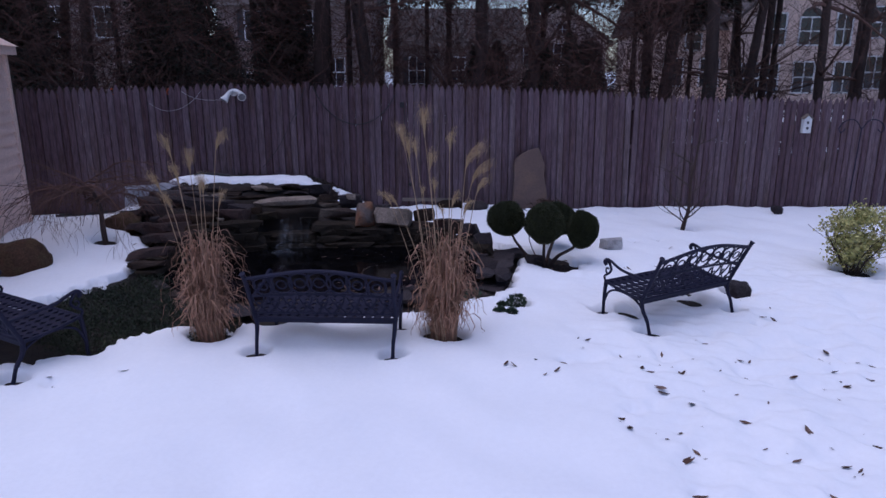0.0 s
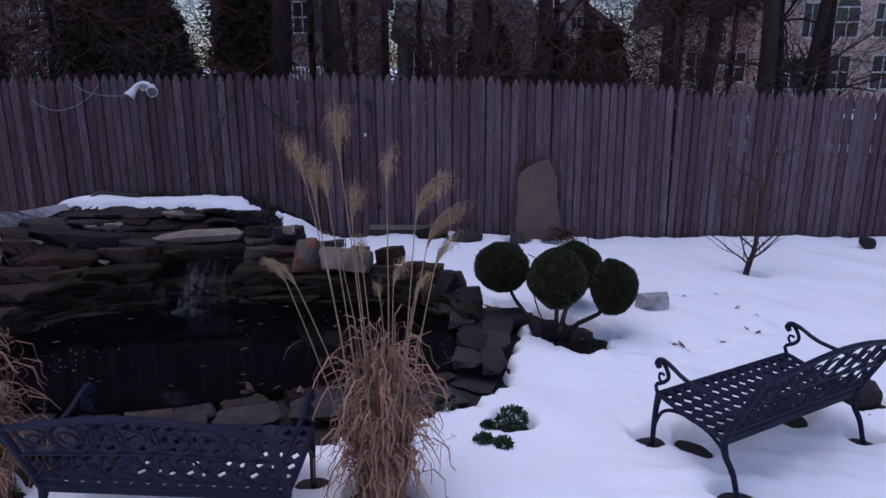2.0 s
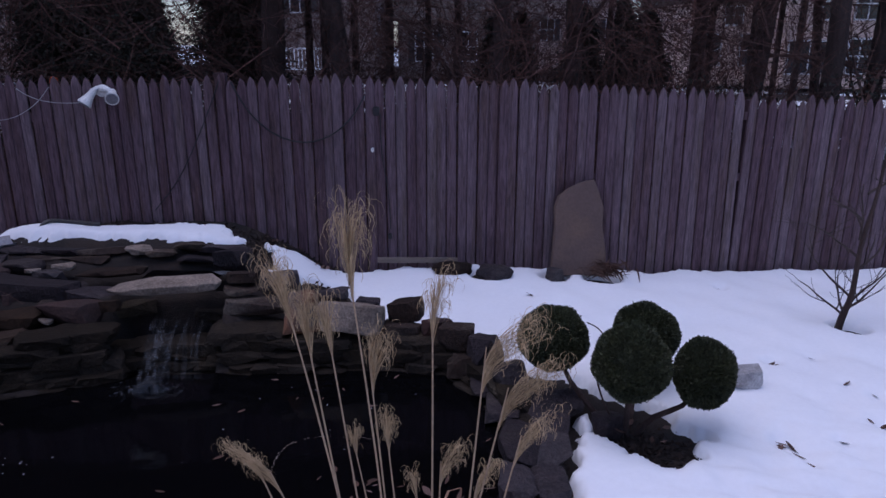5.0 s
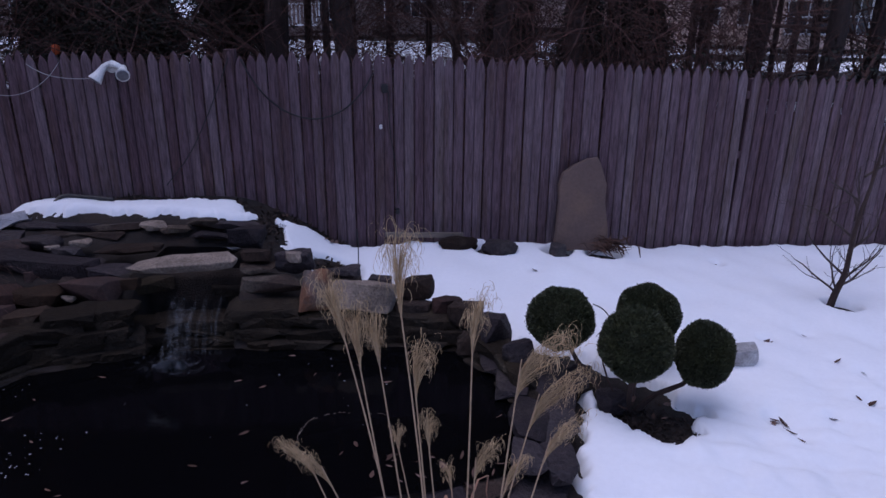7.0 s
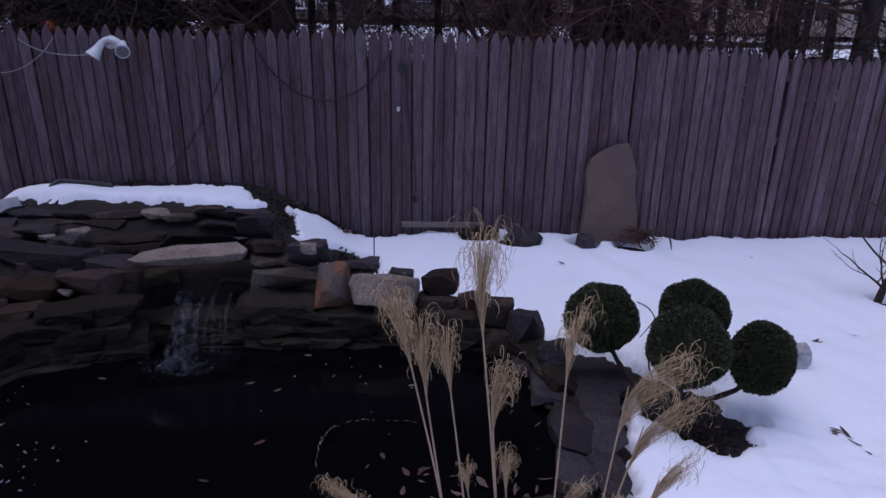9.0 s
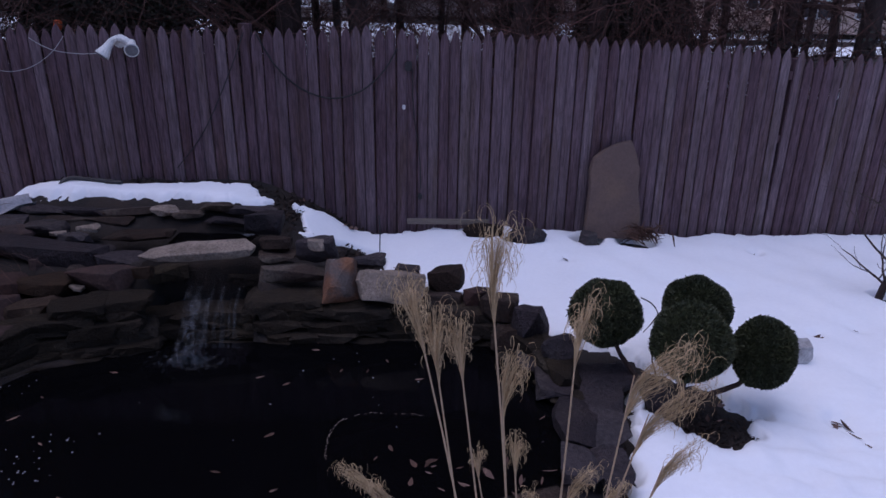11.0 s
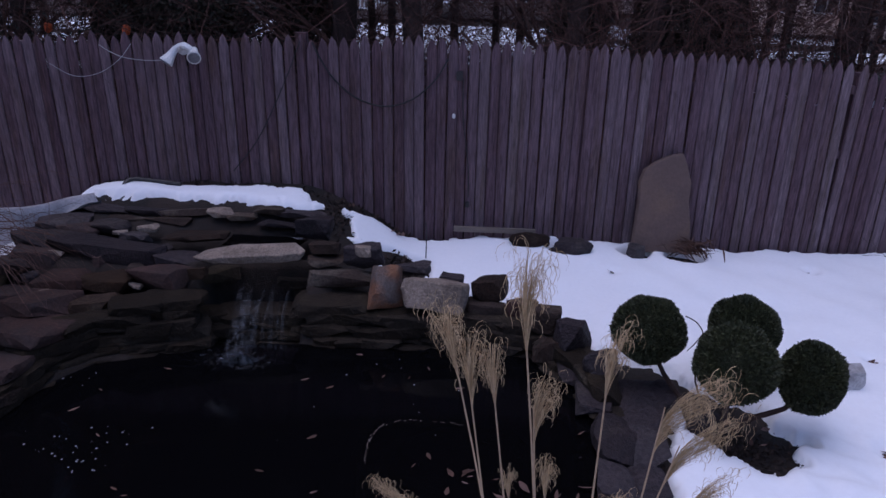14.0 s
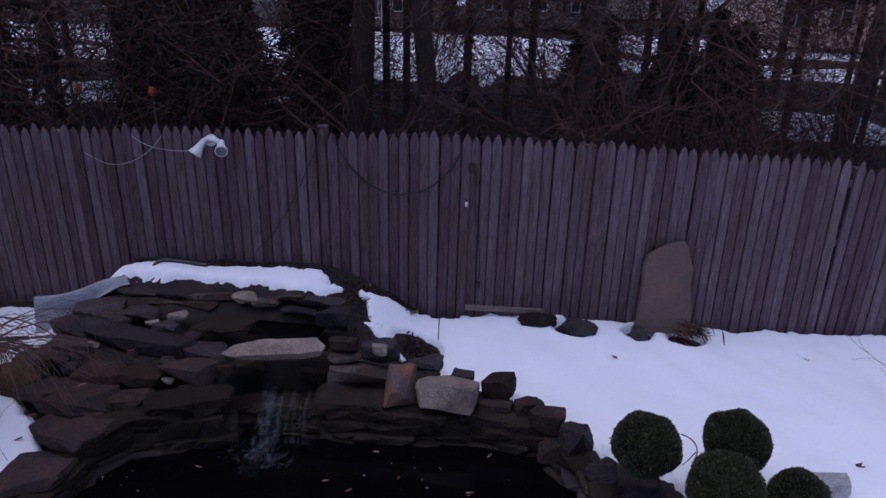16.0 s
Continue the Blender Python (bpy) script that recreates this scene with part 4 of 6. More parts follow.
# ---- ornamental grass ----
def grass_clump(x, y, seed, label, plumes, blades=640, spread=0.3, tall=0.72):
    r = random.Random(seed)
    z = float(soil_height(x, y)) - 0.01
    g = thing("ornamental_grass", x, y, z, 0, label, "grass", "dry grass clumps")
    s = Soup()
    for _ in range(blades):
        a = r.uniform(0, 6.283)
        d = Vector((math.cos(a), math.sin(a), 0))
        base = d * 0.10 * r.random() ** 0.5
        L = r.uniform(0.3, 1.2) * tall * 1.3
        out = r.uniform(0.05, 1.0) * spread * r.uniform(0.5, 1.1)
        wave, ph = r.uniform(0.004, 0.018), r.uniform(0, 6.28)
        rise, arch, tail = L * r.uniform(0.45, 0.85), r.uniform(0.012, 0.05), r.uniform(0.0, 0.1)
        if r.random() < 0.22:
            arch, tail = r.uniform(0.06, 0.11), 0.05
        out *= 0.34
        pts = [base, base + d * out * 0.3 + Vector((0, 0, rise * 0.5)), base + d * out + Vector((0, 0, rise))]
        hub = base + d * (out + arch) + Vector((0, 0, rise))
        for q in (50, 95, 140, 180):
            pts.append(hub - d * arch * math.cos(radians(q)) + Vector((0, 0, arch * 1.2 * math.sin(radians(q)))))
        end = pts[-1]
        pts.append(end + d * 0.01 - Vector((0, 0, min(tail * 0.5, end.z * 0.45))))
        pts.append(end - d * tail * r.uniform(-0.2, 0.35) - Vector((0, 0, min(tail, end.z * 0.9))))
        pts = [p + Vector((wave * math.sin(2.1 * i + ph), wave * math.cos(1.7 * i + ph), 0)) for i, p in enumerate(pts)]
        w = r.uniform(0.005, 0.011)
        side = d.cross(Vector((0, 0, 1)))
        side = (side + 0.9 * Vector((r.uniform(-1, 1), r.uniform(-1, 1), r.uniform(-.5, .5)))).normalized()
        s.ribbon(pts, [w * u for u in (1, 1, 1, 1, 1, 0.9, 0.75, 0.5, 0.15)], side)
    part("blades", s, STRAW, g, "curled dry brown blades")
    s = Soup()
    for _ in range(60):
        a, d = r.uniform(0, 6.28), r.uniform(0, 0.14)
        p = Vector((d * math.cos(a), d * math.sin(a), 0))
        s.tube([p, p + Vector((r.uniform(-.05, .05), r.uniform(-.05, .05), r.uniform(.2, .5)))], [0.004, 0.002], 4)
    part("stubble", s, STALK, g)
    for px_, py_, pz_, size, bend in plumes:
        top = Vector((px_ - x, py_ - y, pz_ - z - 0.10 * size))
        foot = Vector((top.x * 0.18 + r.uniform(-.03, .03), top.y * 0.18 + r.uniform(-.03, .03), 0))
        mid = foot.lerp(top, 0.55) + Vector((r.uniform(-.02, .02), 0, 0.02)) - Vector((top.x, top.y, 0)) * 0.06
        stalk = Soup()
        stalk.tube(spline([foot, mid, top], 8), [0.0038, 0.0036, 0.0034, 0.0032, 0.003, 0.0028, 0.0025, 0.0022, 0.0016], 5)
        so = part("stalk", stalk, STALK, g)
        pl = Soup()
        lean = Vector((bend, r.uniform(-0.2, 0.2), 0))
        up = (top - mid).normalized()
        root = top - up * 0.10 * size
        flat = Vector((math.cos(0.4), math.sin(0.4), 0))
        for _ in range(int(120 * size)):
            a = r.uniform(0, 6.28)
            fan = (Vector((math.cos(a), math.sin(a), 0)) * 0.5 + flat * math.cos(a)) * r.uniform(0.02, 0.15)
            L = size * r.uniform(0.12, 0.24)
            st = root + up * r.uniform(-0.03, 0.05) * size
            hook, start = r.uniform(0.007, 0.02) * size, r.uniform(0.62, 0.9)
            turn = (fan.normalized() * 0.6 + lean + Vector((r.uniform(-.5, .5), r.uniform(-.5, .5), 0))).normalized()
            pts = []
            for i in range(5):
                t = start * i / 4
                sag = lean.length * t ** 2.2
                pts.append(st + up * (L * (t - 0.42 * sag)) + fan * (L * t ** 1.3) + lean * (0.75 * L * t ** 1.7))
            end = pts[-1]
            for q in (30, 65, 100, 140, 180, 225):
                pts.append(end + turn * hook * (1 - math.cos(radians(q))) + Vector((0, 0, hook * 1.3 * math.sin(radians(q)))) + Vector((r.uniform(-1, 1), r.uniform(-1, 1), r.uniform(-1, 1))) * 0.0015)
            side = Vector((r.uniform(-1, 1), r.uniform(-1, 1), r.uniform(-.3, .3))).normalized()
            pl.ribbon(pts, [0.0011, 0.0011, 0.0011, 0.0011, 0.0012, 0.0013, 0.0014, 0.0014, 0.0013, 0.0012, 0.0008], side)
        part("plume", pl, PLUME, so, "feathery tan seed plume")
    return g


grass_clump(0.03, 4.39, 71, "tall dry ornamental grass with tan plumes at the pond edge",
            [(-0.29, 4.40, 1.52, 0.95, -0.05), (-0.25, 4.43, 1.42, 0.95, 0.08), (-0.19, 4.42, 1.38, 0.7, 0.0), (-0.13, 4.38, 1.63, 1.1, 0.12),
             (-0.09, 4.42, 1.32, 0.85, 0.35), (0.07, 4.40, 1.46, 0.85, 0.15), (0.20, 4.38, 1.39, 1.05, 0.8), (0.26, 4.42, 1.25, 0.95, 0.9),
             (0.29, 4.36, 1.13, 0.75, 0.6), (-0.40, 4.42, 1.0, 0.65, -0.6), (-0.35, 4.38, 1.0, 0.65, -0.5), (-0.05, 4.42, 1.09, 0.6, 0.1),
             (0.09, 4.42, 1.01, 0.7, 0.6), (-0.14, 4.44, 1.03, 0.45, 0.1), (0.19, 4.45, 0.93, 0.65, 0.5), (0.02, 4.5, 0.86, 0.5, -0.2)])
grass_clump(-1.855, 4.34, 72, "tall dry ornamental grass clump near the bench end",
            [(-2.092, 4.471, 1.42, 0.9, -0.2), (-1.929, 4.42, 1.3, 0.9, 0.1), (-1.996, 4.338, 1.22, 0.8, -0.2), (-1.678, 4.338, 1.48, 0.8, 0.6), (-2.14, 4.318, 1.16, 0.8, -0.4),
             (-1.804, 4.318, 1.12, 0.7, 0.2), (-1.9, 4.522, 1.1, 0.8, 0.0), (-2.044, 4.267, 1.02, 0.8, -0.4), (-1.736, 4.471, 1, 0.7, 0.3)], 600, 0.26, 0.72)


# ---- topiary ----
def leafy_ball(seed, r, n, size, squash=0.9, material=None, name="foliage"):
    """A clipped ball: many small sprigs over an uneven round form."""
    q = random.Random(seed)
    s = Soup()
    for _ in range(n):
        v = Vector((q.gauss(0, 1), q.gauss(0, 1), q.gauss(0, 1))).normalized()
        rad = r * (1 + 0.05 * math.sin(5 * v.x + seed) * math.cos(4 * v.y) + q.uniform(-0.10, 0.03) + 0.07 * noise.noise(v * 2.3 + Vector((seed * 3.1, 0, 0))))
        if q.random() < 0.03:
            rad *= q.uniform(1.0, 1.05)
        p = Vector((v.x * rad, v.y * rad, v.z * rad * squash))
        d = (v + Vector((q.uniform(-.7, .7), q.uniform(-.7, .7), q.uniform(-.5, .8)))).normalized()
        side = d.orthogonal().normalized()
        side = Matrix.Rotation(q.uniform(0, 6.28), 3, d) @ side
        L, w = size * q.uniform(0.7, 1.4), size * q.uniform(0.25, 0.5)
        s.add([p - side * w, p + side * w, p + d * L + side * w * 0.3, p + d * L - side * w * 0.3], [(0, 1, 2, 3)])
    return s


topi = thing("topiary_shrub", 1.12, 6.37, float(soil_height(1.12, 6.37)), 0, "dark green shrub clipped into four round balls on bare stems", "shrub")
for k, (bx, by, bz, br, tall) in enumerate([(0.73, 6.66, 0.297, 0.2, 0.92), (1.1, 6.28, 0.323, 0.2, 1.04), (1.33, 6.85, 0.25, 0.195, 0.95), (1.512, 6.31, 0.25, 0.155, 1.25)]):
    c = Vector((bx - 1.12, by - 6.37, bz - topi.location.z))
    st = Soup()
    st.tube(spline([(0.01 * k, 0, -0.05), (c.x * 0.35, c.y * 0.35, 0.06 + 0.02 * k), (c.x * 0.8, c.y * 0.8, c.z * 0.55), tuple(c)], 8), [0.024, 0.022, 0.02, 0.018, 0.017, 0.015, 0.013, 0.012, 0.01], 6)
    for q in range(5):
        a = q * 1.3 + k
        st.tube([c * 0.72, c + Vector((0.6 * br * math.cos(a), 0.6 * br * math.sin(a), -0.4 * br))], [0.008, 0.004], 5)
    stem = part("stem", st, BARK, topi)
    core = Soup()
    bmx = bmesh.new()
    bmesh.ops.create_icosphere(bmx, subdivisions=3, radius=br * 0.9)
    core.add([Vector((v.co.x, v.co.y, v.co.z * tall)) * (1 + 0.04 * noise.noise(v.co * 9)) for v in bmx.verts], [[v.index for v in f.verts] for f in bmx.faces])
    bmx.free()
    ball = leafy_ball(k, br, 24000, 0.0118, tall)
    ball.add(core.v, core.f)
    fo = part("foliage_ball", ball, TOPI, topi)
    fo.location = c

st = Soup()
st.tube(spline([(-0.2, 0.29, 0.58), (-0.13, 0.3, 0.54), (-0.09, 0.28, 0.48), (-0.12, 0.2, 0.42), (-0.16, 0.05, 0.28), (-0.03, 0.0, 0.0)], 14), [0.004 + 0.0002 * i for i in range(15)], 4)
st.tube([(-0.1, 0.27, 0.47), (-0.14, 0.26, 0.41), (-0.17, 0.26, 0.37)], [0.004, 0.003, 0.002], 4)
part("twig", st, BARK, topi)


# ---- small plants ----
def branches(s, r, p, d, length, rad, depth, sides, kids=3, droop=0.0, wild=0.5, thin=0.0022):
    """Grows a limb and its side limbs into the soup."""
    n = 5 if depth else 4
    pts, dirv = [Vector(p)], Vector(d).normalized()
    for i in range(n):
        dirv = (dirv + Vector((r.uniform(-1, 1), r.uniform(-1, 1), r.uniform(-1, 1))) * wild * 0.35 + Vector((0, 0, -droop))).normalized()
        pts.append(pts[-1] + dirv * length / n)
    end = max(rad * 0.35, thin)
    s.tube(pts, [rad + (end - rad) * i / n for i in range(n + 1)], sides, False)
    if depth <= 0:
        return
    for k in range(kids):
        i = r.randint(1 if depth > 1 else 0, n)
        dd = (pts[min(i + 1, n)] - pts[max(i - 1, 0)]).normalized()
        turn = Vector((r.uniform(-1, 1), r.uniform(-1, 1), r.uniform(-0.4, 0.9)))
        t = i / n
        branches(s, r, pts[i], (dd * 0.8 + turn * 0.9), length * r.uniform(0.45, 0.75), (rad + (end - rad) * t) * 0.62, depth - 1, max(3, sides - 1), kids, droop * 1.3, wild, thin)


def shrub(name, x, y, label, category, seed, stems, length, rad, depth, kids, droop=0.0, up=1.0, spread=0.6):
    r = random.Random(seed)
    z = float(soil_height(x, y))
    t = thing(name, x, y, z, 0, label, category)
    for k in range(stems):
        s = Soup()
        a = 6.28 * k / stems + r.uniform(-.4, .4)
        branches(s, r, (0.02 * math.cos(a), 0.02 * math.sin(a), -0.03), (spread * math.cos(a), spread * math.sin(a), up), length * r.uniform(0.8, 1.1), rad, depth, 6, kids, droop)
        part("branch", s, BARK, t)
    return t


sap = thing("young_tree", 3.12, 7.85, float(soil_height(3.12, 7.85)), 0, "small bare young tree in a melted snow hollow", "tree")
s = Soup()
s.tube(spline([(0, 0, -0.05), (0.03, 0, 0.15), (0.07, 0, 0.32), (0.07, 0.0, 0.7), (0.12, 0, 1.1), (0.14, 0, 1.5)], 12), [0.032 - 0.002 * i for i in range(13)], 7)
part("trunk", s, BARK, sap)
rr = random.Random(12)
s = Soup()
for h, a, L in [(0.12, 2.9, 0.5), (0.14, 3.5, 0.42), (0.2, 0.2, 0.45), (0.22, 0.6, 0.4), (0.3, 2.4, 0.5), (0.5, 0.4, 0.5), (0.62, 2.8, 0.5), (0.75, 1.2, 0.45), (0.9, 3.3, 0.4), (1.1, 0.3, 0.4)]:
    branches(s, rr, (0.05, 0, h), (math.cos(a), 0.4 * math.sin(a), 0.75), L, 0.011, 2, 5, 3, -0.02, 0.6, 0.0016)
part("crown", s, BARK, sap, "thin bare twigs")

maple = thing("weeping_shrub", -3.73, 6.55, float(soil_height(-3.73, 6.55)) + 0.02, 0, "bare weeping shrub with thin drooping branches over snow", "shrub")
s = Soup()
s.tube(spline([(0, 0, -0.06), (-0.01, 0, 0.2), (-0.015, 0, 0.42), (-0.08, 0.02, 0.58)], 8), [0.034 - 0.002 * i for i in range(9)], 7)
part("trunk", s, BARK, maple)
s = Soup()
for k in range(26):
    a = 6.28 * k / 26
    branches(s, rr, (-0.08 - 0.04 * (k % 3), 0, 0.45 + 0.01 * k), (math.cos(a), math.sin(a), 0.6), rr.uniform(0.55, 1.05), 0.010, 2, 5, 5, 0.2, 0.9, 0.0013)
part("crown", s, TWIG, maple, "drooping bare twigs")

euo = thing("variegated_shrub", 4.38, 6.18, float(soil_height(4.38, 6.18)), 0, "yellow-green variegated evergreen shrub standing in snow", "shrub")
for k in range(14):
    s = Soup()
    a = 6.28 * k / 14
    branches(s, rr, (0.05 * math.cos(a), 0.05 * math.sin(a), -0.02), (0.34 * math.cos(a), 0.34 * math.sin(a), 1), 0.5, 0.009, 1, 5, 3)
    part("branch", s, BARK, euo)
s = Soup()
qr = random.Random(4)
clumps = [(qr.uniform(-0.2, 0.2), qr.uniform(-0.2, 0.2), 0.1 + 0.58 * qr.random() ** 0.6) for _ in range(62)]
for cx_, cy_, cz_ in clumps:
    k = 0.3 + 0.75 * min(1, cz_ / 0.4)
    for _ in range(90):
        p = Vector((cx_ * k * 1.15 + qr.gauss(0, 0.045), cy_ * k * 1.15 + qr.gauss(0, 0.045), cz_ + qr.gauss(0, 0.045)))
        d = Vector((qr.uniform(-1, 1), qr.uniform(-1, 1), qr.uniform(-0.2, 1))).normalized()
        sd = d.orthogonal().normalized()
        sd = Matrix.Rotation(qr.uniform(0, 6.28), 3, d) @ sd
        L, w = qr.uniform(0.025, 0.045), qr.uniform(0.009, 0.015)
        s.add([p, p + d * L * 0.5 + sd * w, p + d * L, p + d * L * 0.5 - sd * w], [(0, 1, 2, 3)])
tagged(part("leaves", s, VARIEG, euo), kind="stuff")

for sx, sy, sr in [(0.686, 5.078, 0.065), (0.519, 4.859, 0.035), (0.617, 4.829, 0.035), (0.549, 5.01, 0.02), (0.294, 5.234, 0.06)]:
    p = thing("green_sprout", sx, sy, float(soil_height(sx, sy)) + 0.07, 0, "low dark green leafy plant poking through snow", "plant", "low green plants")
    s = leafy_ball(int(sx * 100), sr * 1.15, 420, 0.024, 0.8)
    part("leaves", s, SPROUT, p)

# matted groundcover left of the pond
s = Soup()
gr = random.Random(77)
count = 0
while count < 26000:
    gx, gy = gr.uniform(-3.5, -1.7), gr.uniform(3.8, 5.85)
    if (gx + 2.58) ** 2 / 0.85 ** 2 + (gy - 4.88) ** 2 / 0.85 ** 2 > 1.15 + gr.uniform(-.15, .15):
        continue
    count += 1
    z0 = -0.14
    d = Vector((gr.uniform(-1, 1), gr.uniform(-1, 1), gr.uniform(0.3, 1.2))).normalized()
    sd = Matrix.Rotation(gr.uniform(0, 6.28), 3, d) @ d.orthogonal().normalized()
    p = Vector((gx, gy, z0 + gr.uniform(-0.01, 0.03)))
    L, w = gr.uniform(0.012, 0.035), gr.uniform(0.002, 0.006)
    s.add([p, p + d * L * 0.5 + sd * w, p + d * L, p + d * L * 0.5 - sd * w], [(0, 1, 2, 3)])
v = np.array(s.v)
v[:, 2] += soil_height(v[:, 0], v[:, 1]) + 0.15
s.v = [tuple(q) for q in v]
tagged(new("groundcover", s.data("groundcover", COVER)), "matted dark green groundcover beside the pond", "groundcover", kind="stuff")


# dark litter on the bare soil of the mound, under the clipped shrub and along the fence foot
s = Soup()
for cx_, cy_, rx_, ry_, n in [(-1.485, 8.35, 0.16, 0.32, 700), (-0.921, 8.128, 0.16, 0.16, 500), (1.127, 6.211, 0.28, 0.16, 700), (-2.523, 8.528, 0.9, 0.06, 900), (-1.077, 8.723, 0.5, 0.07, 500), (-3.289, 6.61, 0.3, 0.4, 500)]:
    for _ in range(n):
        gx, gy = gr.gauss(cx_, rx_ * 0.6), gr.gauss(cy_, ry_ * 0.6)
        if gy > fence_y(gx) - 0.05 or float(inside_distance(np.array([gx]), np.array([gy]), POND)[0]) > -0.05:
            continue
        d = Vector((gr.uniform(-1, 1), gr.uniform(-1, 1), gr.uniform(-0.1, 0.7))).normalized()
        sd = Matrix.Rotation(gr.uniform(0, 6.28), 3, d) @ d.orthogonal().normalized()
        p = Vector((gx, gy, gr.uniform(0.0, 0.012)))
        L, w = gr.uniform(0.015, 0.06), gr.uniform(0.003, 0.012)
        s.add([p, p + d * L * 0.5 + sd * w, p + d * L, p + d * L * 0.5 - sd * w], [(0, 1, 2, 3)])
v = np.array(s.v)
ground_z = np.repeat(soil_height(v[::4, 0], v[::4, 1]), 4)
v[:, 2] += ground_z
s.v = [tuple(q) for q in v]
tagged(new("leaf_litter", s.data("leaf_litter", LITTER)), "dark brown litter of dead leaves on bare soil", "leaf litter", kind="stuff")



# ---- fallen leaves ----
def leaf_mesh(seed):
    r = random.Random(seed)
    n, L, w = 7, 0.085, r.uniform(0.010, 0.019)
    curl, twist = r.uniform(0.25, 0.8), r.uniform(-0.5, 0.5)
    vs = []
    for i in range(n):
        t = i / (n - 1)
        ww = w * math.sin(math.pi * min(0.97, max(0.04, t)) ** 0.8)
        zc = 0.012 * curl * (2 * t - 1) ** 2
        ww *= 1 + r.uniform(-.15, .15)
        vs += [(L * (t - .5), -ww, zc + 0.5 * ww * curl + twist * ww * t), (L * (t - .5), 0, zc), (L * (t - .5), ww, zc + 0.5 * ww * curl - twist * ww * t)]
    fs = []
    for i in range(n - 1):
        a = 3 * i
        fs += [(a, a + 3, a + 4, a + 1), (a + 1, a + 4, a + 5, a + 2)]
    return mesh_data("fallen_leaf", vs, fs, LEAF, True)


leaves = [leaf_mesh(k) for k in range(6)]
lr = random.Random(19)
for lx, ly in LEAVES:
    for extra in range(1 + (lr.random() < 0.25)):
        ax, ay = lx + extra * lr.uniform(-.07, .07), ly + extra * lr.uniform(-.07, .07)
        k = lr.uniform(0.55, 1.15)
        ob = new("fallen_leaf", lr.choice(leaves))
        ob.matrix_basis = pose(ax, ay, float(snow_height(ax, ay)) + 0.006, lr.uniform(-25, 25), lr.uniform(-25, 25), lr.uniform(0, 360)) @ Matrix.Diagonal((k, k, k, 1))
        tagged(ob, "curled brown dead leaf lying on the snow", "leaf", "fallen leaves")
for k in range(42):
    lx, ly = lr.choice(LEAVES[:27])
    ax, ay = lx + lr.gauss(0, 0.16), ly + lr.gauss(0, 0.16)
    ob = new("leaf_scrap", lr.choice(leaves))
    k = lr.uniform(0.15, 0.45)
    ob.matrix_basis = pose(ax, ay, float(snow_height(ax, ay)) + 0.004, lr.uniform(-30, 30), lr.uniform(-30, 30), lr.uniform(0, 360)) @ Matrix.Diagonal((k, k * 1.3, k, 1))
    tagged(ob, "small dark scrap of dead leaf on the snow", "leaf", "fallen leaves")
# leaves round the topiary soil, on the slabs and on the water
for k in range(70):
    spot = lr.choice([(1.2, 6.28, 0.14, 0.1), (0.2, 5.75, 0.25, 0.12), (0.45, 6.1, 0.1, 0.3), (-3.2, 6.5, 0.2, 0.35), (-3.3, 6.95, 0.12, 0.14), (-3.35, 6.7, 0.15, 0.12), (-1.2, 8.6, 0.3, 0.1), (1.4, 8.65, 0.1, 0.05), (-0.75, 5.35, 0.3, 0.1)])
    ax, ay = lr.gauss(spot[0], spot[2] * 0.6), lr.gauss(spot[1], spot[3] * 0.6)
    zz = max(float(soil_height(ax, ay)) + 0.03, -0.10, float(snow_height(ax, ay)) + 0.005)
    k = lr.uniform(0.5, 1.0)
    ob = new("fallen_leaf", lr.choice(leaves))
    ob.matrix_basis = pose(ax, ay, zz, lr.uniform(-25, 25), lr.uniform(-25, 25), lr.uniform(0, 360)) @ Matrix.Diagonal((k, k, k, 1))
    tagged(ob, "brown dead leaf among stones and soil", "leaf", "fallen leaves")
for ax, ay in [(-2.51, 6.10), (-2.25, 5.89), (-1.95, 5.51), (-1.88, 5.47), (-1.00, 5.59), (-1.31, 5.71), (-1.40, 5.42), (-1.04, 6.88), (-1.13, 6.97), (-1.24, 7.01), (-0.84, 6.64), (-0.57, 6.76), (-0.36, 6.56), (-0.68, 6.64), (-1.14, 6.48), (-1.12, 6.00), (-2.47, 6.30), (-2.78, 6.47), (-2.19, 6.57), (-1.31, 6.55), (-1.03, 6.99), (-0.25, 6.94)]:
    ob = new("floating_leaf", lr.choice(leaves))
    k = lr.uniform(0.4, 0.8)
    ob.matrix_basis = pose(ax, ay, -0.118, 0, 0, lr.uniform(0, 360)) @ Matrix.Diagonal((k, k, 0.25 * k, 1))
    tagged(ob, "pale dead leaf floating on the pond", "leaf", "floating leaves")


s = Soup()
for cx_, cy_, spread, n in [(-2.20, 5.84, 0.07, 14), (-2.18, 5.67, 0.06, 10), (-2.76, 6.44, 0.1, 16), (-2.44, 5.79, 0.12, 14), (-0.63, 6.63, 0.5, 26)]:
    for _ in range(n):
        px_, py_, rad = lr.gauss(cx_, spread), lr.gauss(cy_, spread), lr.uniform(0.002, 0.007)
        s.add([(px_ + rad * math.cos(q * 1.257), py_ + rad * math.sin(q * 1.257), -0.1185) for q in range(5)], [(0, 1, 2, 3, 4)])
tagged(new("pond_flecks", s.data("pond_flecks", TUBM)), "pale flecks of foam and debris on the pond", "flecks", kind="stuff")

